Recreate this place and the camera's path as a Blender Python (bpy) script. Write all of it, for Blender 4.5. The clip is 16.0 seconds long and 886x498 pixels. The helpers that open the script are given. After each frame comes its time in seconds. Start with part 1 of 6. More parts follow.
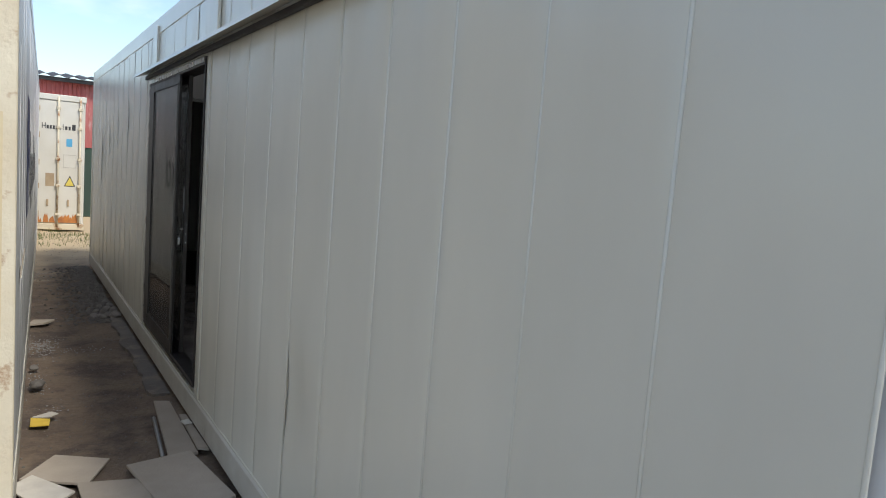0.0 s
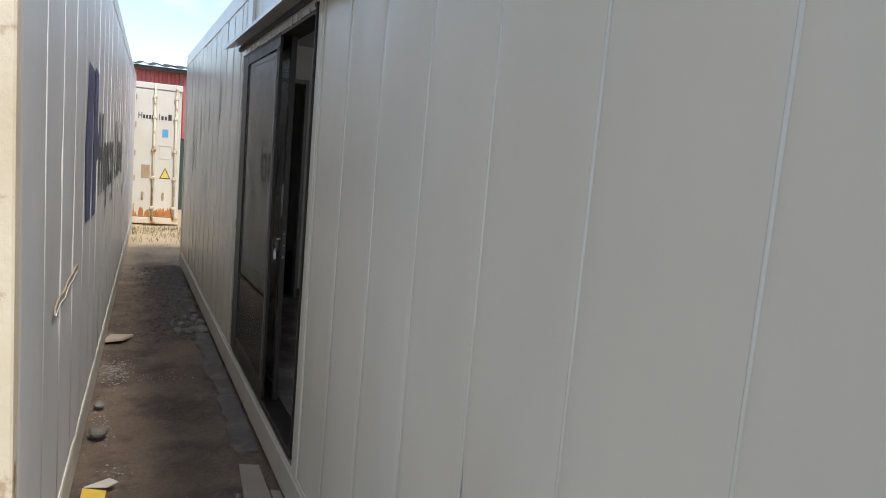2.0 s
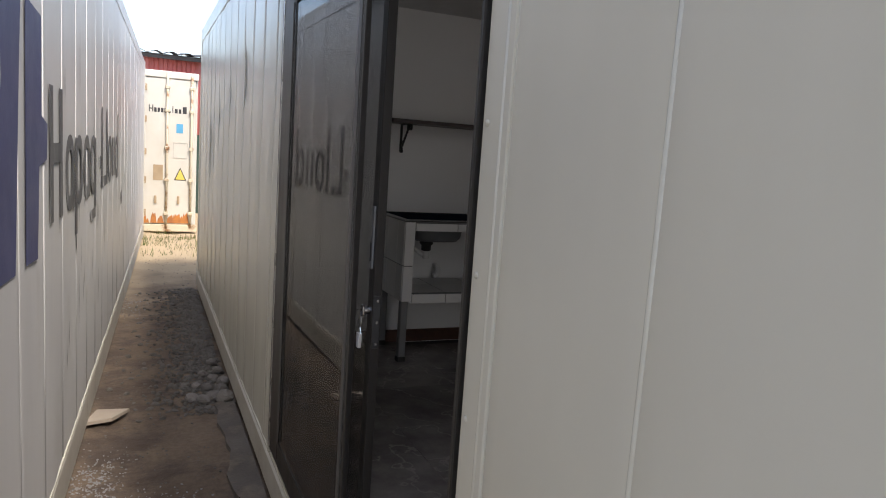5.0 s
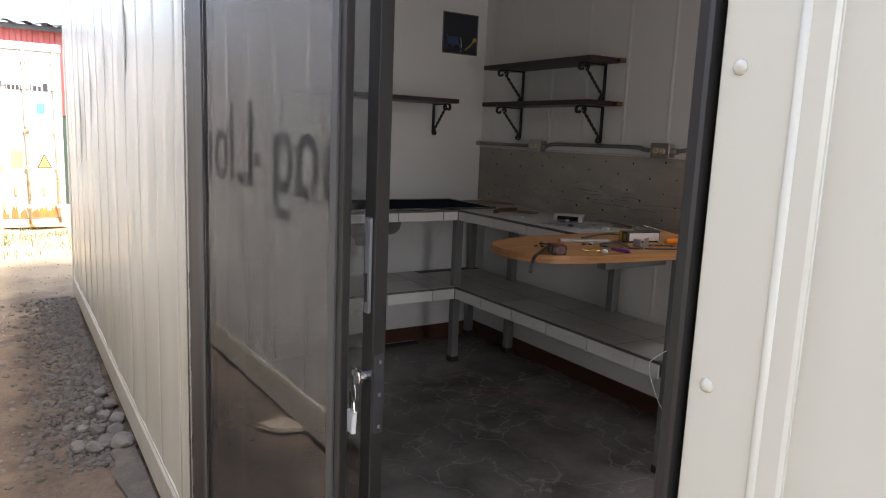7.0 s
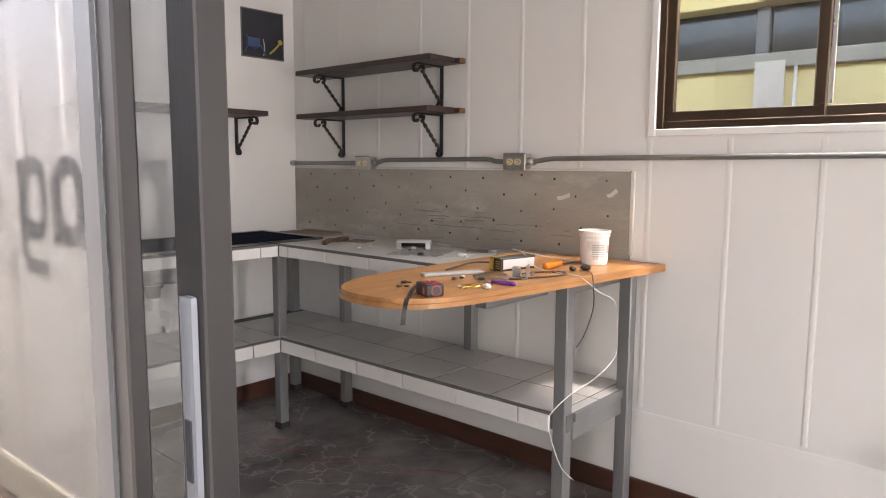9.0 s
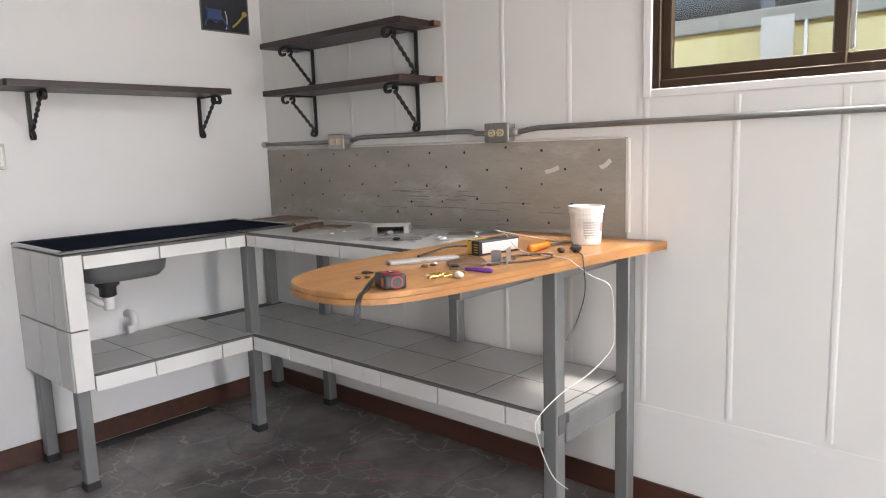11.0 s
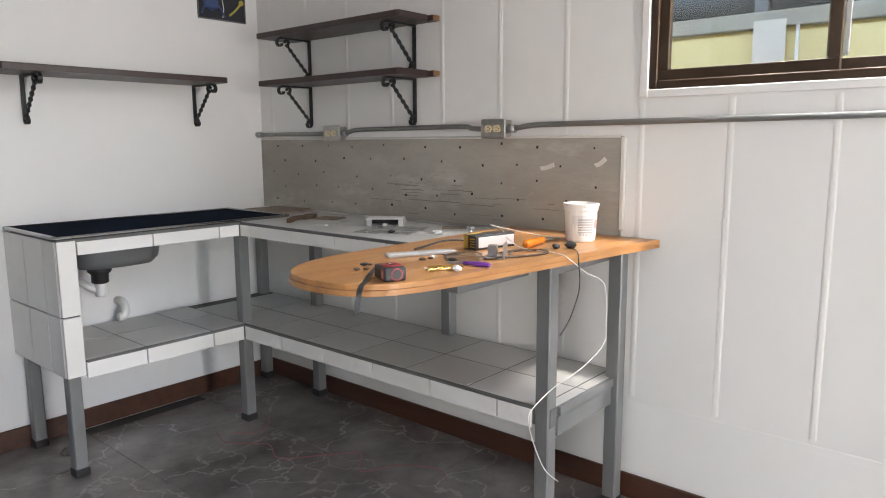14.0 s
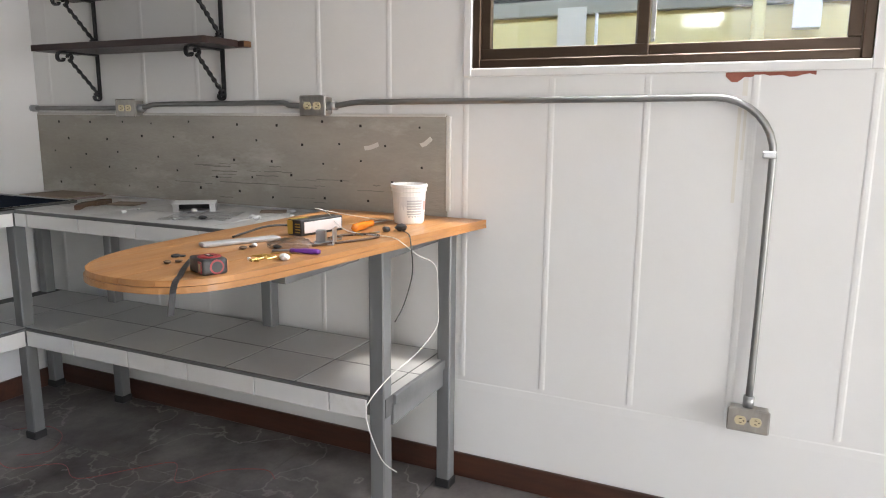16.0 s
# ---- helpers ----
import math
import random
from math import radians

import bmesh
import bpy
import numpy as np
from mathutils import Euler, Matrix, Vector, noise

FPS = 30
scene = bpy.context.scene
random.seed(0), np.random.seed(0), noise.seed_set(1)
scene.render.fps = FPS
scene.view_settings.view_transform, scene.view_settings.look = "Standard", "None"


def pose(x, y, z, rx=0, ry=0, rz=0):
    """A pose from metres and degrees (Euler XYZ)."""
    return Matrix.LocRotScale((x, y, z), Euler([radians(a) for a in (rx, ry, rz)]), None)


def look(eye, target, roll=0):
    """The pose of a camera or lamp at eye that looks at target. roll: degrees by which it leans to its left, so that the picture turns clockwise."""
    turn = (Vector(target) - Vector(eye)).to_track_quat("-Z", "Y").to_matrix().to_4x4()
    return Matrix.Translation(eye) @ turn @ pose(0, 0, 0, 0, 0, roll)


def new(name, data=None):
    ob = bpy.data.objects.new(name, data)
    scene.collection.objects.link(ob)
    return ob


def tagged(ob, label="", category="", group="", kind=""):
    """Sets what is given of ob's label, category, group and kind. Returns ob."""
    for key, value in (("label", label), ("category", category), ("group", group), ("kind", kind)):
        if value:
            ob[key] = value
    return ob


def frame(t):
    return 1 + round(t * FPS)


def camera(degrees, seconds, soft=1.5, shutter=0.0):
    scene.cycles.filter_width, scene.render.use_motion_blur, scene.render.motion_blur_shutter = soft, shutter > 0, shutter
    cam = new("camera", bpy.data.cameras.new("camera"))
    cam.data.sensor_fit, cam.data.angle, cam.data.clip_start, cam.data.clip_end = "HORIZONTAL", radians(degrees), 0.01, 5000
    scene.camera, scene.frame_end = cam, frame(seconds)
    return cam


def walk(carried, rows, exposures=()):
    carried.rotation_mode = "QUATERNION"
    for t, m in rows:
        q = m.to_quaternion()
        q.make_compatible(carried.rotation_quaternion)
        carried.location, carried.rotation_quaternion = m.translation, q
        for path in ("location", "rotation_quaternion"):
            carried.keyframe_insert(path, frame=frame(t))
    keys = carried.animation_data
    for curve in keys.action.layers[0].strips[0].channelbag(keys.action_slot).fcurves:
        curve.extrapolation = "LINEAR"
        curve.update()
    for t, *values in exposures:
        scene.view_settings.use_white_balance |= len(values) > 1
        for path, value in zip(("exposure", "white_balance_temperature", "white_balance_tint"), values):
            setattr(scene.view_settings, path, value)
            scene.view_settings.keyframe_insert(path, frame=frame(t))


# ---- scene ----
cam = camera(64.9, 16.0, soft=1.05)
PATH = [
    (0, (-0.029, -0.049, 1.754), (1.027, 1.637, 1.547), 4.4),
    (0.5, (0.09, 0.281, 1.744), (1.093, 1.997, 1.521), 4.7),
    (1, (0.144, 0.61, 1.728), (1.09, 2.356, 1.491), 4.9),
    (1.5, (0.148, 1.002, 1.74), (1.039, 2.776, 1.499), 5.0),
    (2, (0.228, 1.363, 1.722), (1.07, 3.16, 1.48), 4.9),
    (2.5, (0.254, 1.68, 1.704), (1.054, 3.496, 1.455), 4.6),
    (3, (0.246, 2.022, 1.706), (1.011, 3.853, 1.457), 4.3),
    (3.5, (0.312, 2.368, 1.689), (1.07, 4.204, 1.457), 4.0),
    (6, (0.431, 3.758, 1.697), (1.31, 5.529, 1.394), 3.4),
    (6.5, (0.416, 3.908, 1.694), (1.369, 5.637, 1.376), 2.9),
    (7, (0.466, 4.084, 1.691), (1.525, 5.75, 1.371), 2.4),
    (7.5, (0.494, 4.287, 1.682), (1.684, 5.866, 1.384), 1.6),
    (8, (0.523, 4.516, 1.679), (1.871, 5.967, 1.402), 0.8),
    (8.5, (0.616, 4.644, 1.649), (2.075, 5.987, 1.391), 0.5),
    (9, (0.751, 4.711, 1.645), (2.243, 6.021, 1.406), 0.3),
    (11.5, (1.056, 4.821, 1.61), (2.516, 6.152, 1.302), -2.1),
    (12, (1.041, 4.827, 1.616), (2.483, 6.175, 1.297), -1.8),
    (12.5, (1.024, 4.839, 1.616), (2.462, 6.19, 1.29), -1.5),
    (13, (1.013, 4.836, 1.62), (2.451, 6.187, 1.296), -1.1),
    (13.5, (1.004, 4.834, 1.615), (2.458, 6.17, 1.295), -0.7),
    (14, (1.005, 4.829, 1.615), (2.504, 6.117, 1.308), -0.3),
    (14.5, (0.99, 4.82, 1.626), (2.569, 6.012, 1.333), 0.2),
    (15, (1.003, 4.859, 1.63), (2.677, 5.917, 1.351), 0.5),
    (15.5, (1.032, 4.907, 1.624), (2.774, 5.842, 1.321), 0.6),
    (16, (1.069, 4.936, 1.607), (2.851, 5.77, 1.247), 0.5),
]
EXPOSURES = [(0.0, 0.85, 6450, 9), (1.5, 0.93, 6550, 12), (3.5, 1.24, 6700, 13), (5.0, 1.4, 6800, 15), (6.0, 1.95, 7000, 18), (6.5, 2.15, 7000, 18), (7.0, 2.7, 6800, 16), (7.5, 3.5, 6600, 14), (8.0, 4.1, 7000, 18), (9.0, 4.5, 7100, 19), (11.5, 4.68, 6650, 13), (16.0, 4.55, 6600, 12)]
walk(cam, [(t, look(eye, target, roll)) for t, eye, target, roll in PATH], EXPOSURES)

# ---- world, sun, exposure ----
SUN_AZ, SUN_EL = radians(160), radians(52)       # from the south, compass from +y clockwise
world = bpy.data.worlds.new("world")
scene.world = world
world.use_nodes = True
wn, wl = world.node_tree.nodes, world.node_tree.links
wn.clear()
sky = wn.new("ShaderNodeTexSky")
sky.sky_type, sky.sun_disc, sky.sun_elevation, sky.sun_rotation = "NISHITA", False, SUN_EL, SUN_AZ
tc = wn.new("ShaderNodeTexCoord")
stretch = wn.new("ShaderNodeMapping")
stretch.inputs["Scale"].default_value = (1.0, 1.0, 2.6)
clouds = wn.new("ShaderNodeTexNoise")
clouds.inputs["Scale"].default_value, clouds.inputs["Detail"].default_value, clouds.inputs["Roughness"].default_value = 2.3, 6, 0.55
ramp = wn.new("ShaderNodeValToRGB")
ramp.color_ramp.elements[0].position, ramp.color_ramp.elements[1].position = 0.51, 0.74
blend = wn.new("ShaderNodeMix")
blend.data_type = "RGBA"
blend.inputs[7].default_value = (5.8, 6.1, 6.6, 1)
bg, wout = wn.new("ShaderNodeBackground"), wn.new("ShaderNodeOutputWorld")
bg.inputs["Strength"].default_value = 0.12
wl.new(tc.outputs["Generated"], stretch.inputs[0])
wl.new(stretch.outputs[0], clouds.inputs["Vector"])
wl.new(clouds.outputs[0], ramp.inputs[0])
wl.new(ramp.outputs[0], blend.inputs[0])
wl.new(sky.outputs[0], blend.inputs[6])
wl.new(blend.outputs[2], bg.inputs[0])
wl.new(bg.outputs[0], wout.inputs[0])
sun = new("sun", bpy.data.lights.new("sun", "SUN"))
sun.data.energy, sun.data.angle, sun.data.color = 2.0, radians(12), (1.0, 0.95, 0.87)
sun_from = Vector((math.sin(SUN_AZ) * math.cos(SUN_EL), math.cos(SUN_AZ) * math.cos(SUN_EL), math.sin(SUN_EL)))
sun.matrix_world = look(sun_from * 60, (0, 0, 0))


def area_lamp(name, m, w, h, watts, colour):
    """A rectangular lamp in place of sky light, at a window or added unseen."""
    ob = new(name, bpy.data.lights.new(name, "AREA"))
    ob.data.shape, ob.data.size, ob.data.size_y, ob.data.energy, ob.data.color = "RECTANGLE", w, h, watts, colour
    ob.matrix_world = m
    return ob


# unseen fill lamp, added inside the room to brighten it
area_lamp("side_doorway_daylight", look((1.43, -0.06, 1.35), (3.59, 3.2, 1.3)), 0.84, 2.1, 6.2, (1.0, 0.985, 0.96))
area_lamp("window_daylight", look((3.455, 5.3, 2.55), (2.3, 5.4, 0.9)), 1.05, 0.2, 2.1, (0.94, 0.97, 1.0))


# ---- materials ----
def material(name, base, other=None, scale=3.0, rough=0.5, metal=0.0, bump=0.0, bump_scale=60.0, spots=None, spot_scale=1.2,
             spot_edge=(0.58, 0.66), rough_var=0.12, stretch_by=(1, 1, 1), random_tone=0.0, coat=0.0, fine=0.06, bump_detail=6):
    """Principled surface with a coarse and a fine change of tone, optional stains with edges of their own, and fine relief."""
    m = bpy.data.materials.new(name)
    m.use_nodes = True
    n, l = m.node_tree.nodes, m.node_tree.links
    p = n["Principled BSDF"]
    p.inputs["Metallic"].default_value = metal
    p.inputs["Coat Weight"].default_value = coat
    geo = n.new("ShaderNodeNewGeometry")
    mp = n.new("ShaderNodeMapping")
    mp.inputs["Scale"].default_value = stretch_by
    l.new(geo.outputs["Position"], mp.inputs[0])

    def noise_at(s, detail=5, r=0.6):
        t = n.new("ShaderNodeTexNoise")
        t.inputs["Scale"].default_value, t.inputs["Detail"].default_value, t.inputs["Roughness"].default_value = s, detail, r
        l.new(mp.outputs[0], t.inputs["Vector"])
        return t.outputs[0]

    def mix(fac, a, b, how="MIX"):
        x = n.new("ShaderNodeMix")
        x.data_type, x.blend_type = "RGBA", how
        for sock, v in ((x.inputs[0], fac), (x.inputs[6], a), (x.inputs[7], b)):
            if isinstance(v, (tuple, float, int)):
                sock.default_value = (*v, 1) if isinstance(v, tuple) else v
            else:
                l.new(v, sock)
        return x.outputs[2]

    def ramp_of(v, lo, hi):
        r = n.new("ShaderNodeMapRange")
        r.inputs[1].default_value, r.inputs[2].default_value = lo, hi
        l.new(v, r.inputs[0])
        return r.outputs[0]

    coarse = noise_at(scale)
    col = mix(ramp_of(coarse, 0.3, 0.7), tuple(base), tuple(other or [c * 0.86 for c in base]))
    grain = noise_at(scale * 22, 3)
    col = mix(fine, col, mix(grain, (0.25, 0.25, 0.25), (1.0, 1.0, 1.0)), "MULTIPLY") if fine else col
    if spots:
        col = mix(ramp_of(noise_at(spot_scale, 8, 0.68), *spot_edge), col, tuple(spots))
    if random_tone:
        info = n.new("ShaderNodeObjectInfo")
        r = n.new("ShaderNodeMapRange")
        r.inputs[3].default_value, r.inputs[4].default_value = 1 - random_tone, 1 + random_tone
        l.new(info.outputs["Random"], r.inputs[0])
        hsv = n.new("ShaderNodeHueSaturation")
        l.new(r.outputs[0], hsv.inputs["Value"])
        l.new(col, hsv.inputs["Color"])
        col = hsv.outputs[0]
    l.new(col, p.inputs["Base Color"])
    r = n.new("ShaderNodeMapRange")
    r.inputs[3].default_value, r.inputs[4].default_value = max(0.02, rough - rough_var), min(1, rough + rough_var)
    l.new(noise_at(scale * 2.7), r.inputs[0])
    l.new(r.outputs[0], p.inputs["Roughness"])
    if bump:
        b = n.new("ShaderNodeBump")
        b.inputs["Strength"].default_value, b.inputs["Distance"].default_value = bump, 0.02
        l.new(noise_at(bump_scale, bump_detail), b.inputs["Height"])
        l.new(b.outputs[0], p.inputs["Normal"])
    return m


def glass_material(name, tint, gloss=0.03, ior=1.5):
    """Clear or tinted pane: see-through, with a mirror's gloss that grows towards grazing, the same on both faces."""
    m = bpy.data.materials.new(name)
    m.use_nodes = True
    n, l = m.node_tree.nodes, m.node_tree.links
    n.clear()
    o, mx, tr, gl, fr = (n.new("ShaderNode" + k) for k in ("OutputMaterial", "MixShader", "BsdfTransparent", "BsdfGlossy", "LayerWeight"))
    tr.inputs[0].default_value = (*tint, 1)
    gl.inputs["Roughness"].default_value = gloss
    fr.inputs["Blend"].default_value = 0.5
    power, span = n.new("ShaderNodeMath"), n.new("ShaderNodeMapRange")
    power.operation = "POWER"
    power.inputs[1].default_value = 5.0
    span.inputs[3].default_value, span.inputs[4].default_value = ((ior - 1) / (ior + 1)) ** 2, 1.0
    l.new(fr.outputs["Facing"], power.inputs[0])
    l.new(power.outputs[0], span.inputs[0])
    l.new(span.outputs[0], mx.inputs[0])
    l.new(tr.outputs[0], mx.inputs[1])
    l.new(gl.outputs[0], mx.inputs[2])
    l.new(mx.outputs[0], o.inputs[0])
    return m


def marble(name):
    """Dark grey stone-look tile: cloudy body with thin pale branching veins."""
    m = material(name, (0.285, 0.260, 0.250), (0.115, 0.105, 0.101), 3.2, 0.22, bump=0.04, bump_scale=12, rough_var=0.05, random_tone=0.10, fine=0.3)
    n, l = m.node_tree.nodes, m.node_tree.links
    p = n["Principled BSDF"]
    old = p.inputs["Base Color"].links[0].from_socket
    geo = n.new("ShaderNodeNewGeometry")
    info = n.new("ShaderNodeObjectInfo")
    shift = n.new("ShaderNodeVectorMath")
    shift.operation = "MULTIPLY_ADD"
    shift.inputs[1].default_value = (1.0, 1.0, 1.0)
    l.new(geo.outputs["Position"], shift.inputs[0])
    l.new(info.outputs["Random"], shift.inputs[2])
    warp = n.new("ShaderNodeTexNoise")
    warp.inputs["Scale"].default_value, warp.inputs["Detail"].default_value = 2.6, 10
    l.new(shift.outputs[0], warp.inputs["Vector"])
    add = n.new("ShaderNodeVectorMath")
    add.operation = "MULTIPLY_ADD"
    add.inputs[1].default_value = (1.0, 1.0, 1.0)
    l.new(warp.outputs["Color"], add.inputs[0])
    l.new(shift.outputs[0], add.inputs[2])
    vor = n.new("ShaderNodeTexVoronoi")
    vor.feature = "DISTANCE_TO_EDGE"
    vor.inputs["Scale"].default_value = 2.1
    l.new(add.outputs[0], vor.inputs["Vector"])
    edge = n.new("ShaderNodeMapRange")
    edge.inputs[1].default_value, edge.inputs[2].default_value, edge.inputs[3].default_value, edge.inputs[4].default_value = 0.0, 0.022, 0.62, 0.0
    l.new(vor.outputs["Distance"], edge.inputs[0])
    patchy = n.new("ShaderNodeMath")
    patchy.operation = "MULTIPLY"
    l.new(edge.outputs[0], patchy.inputs[0])
    l.new(warp.outputs[0], patchy.inputs[1])
    mx = n.new("ShaderNodeMix")
    mx.data_type = "RGBA"
    mx.inputs[7].default_value = (0.54, 0.50, 0.475, 1)
    l.new(patchy.outputs[0], mx.inputs[0])
    l.new(old, mx.inputs[6])
    l.new(mx.outputs[2], p.inputs["Base Color"])
    return m


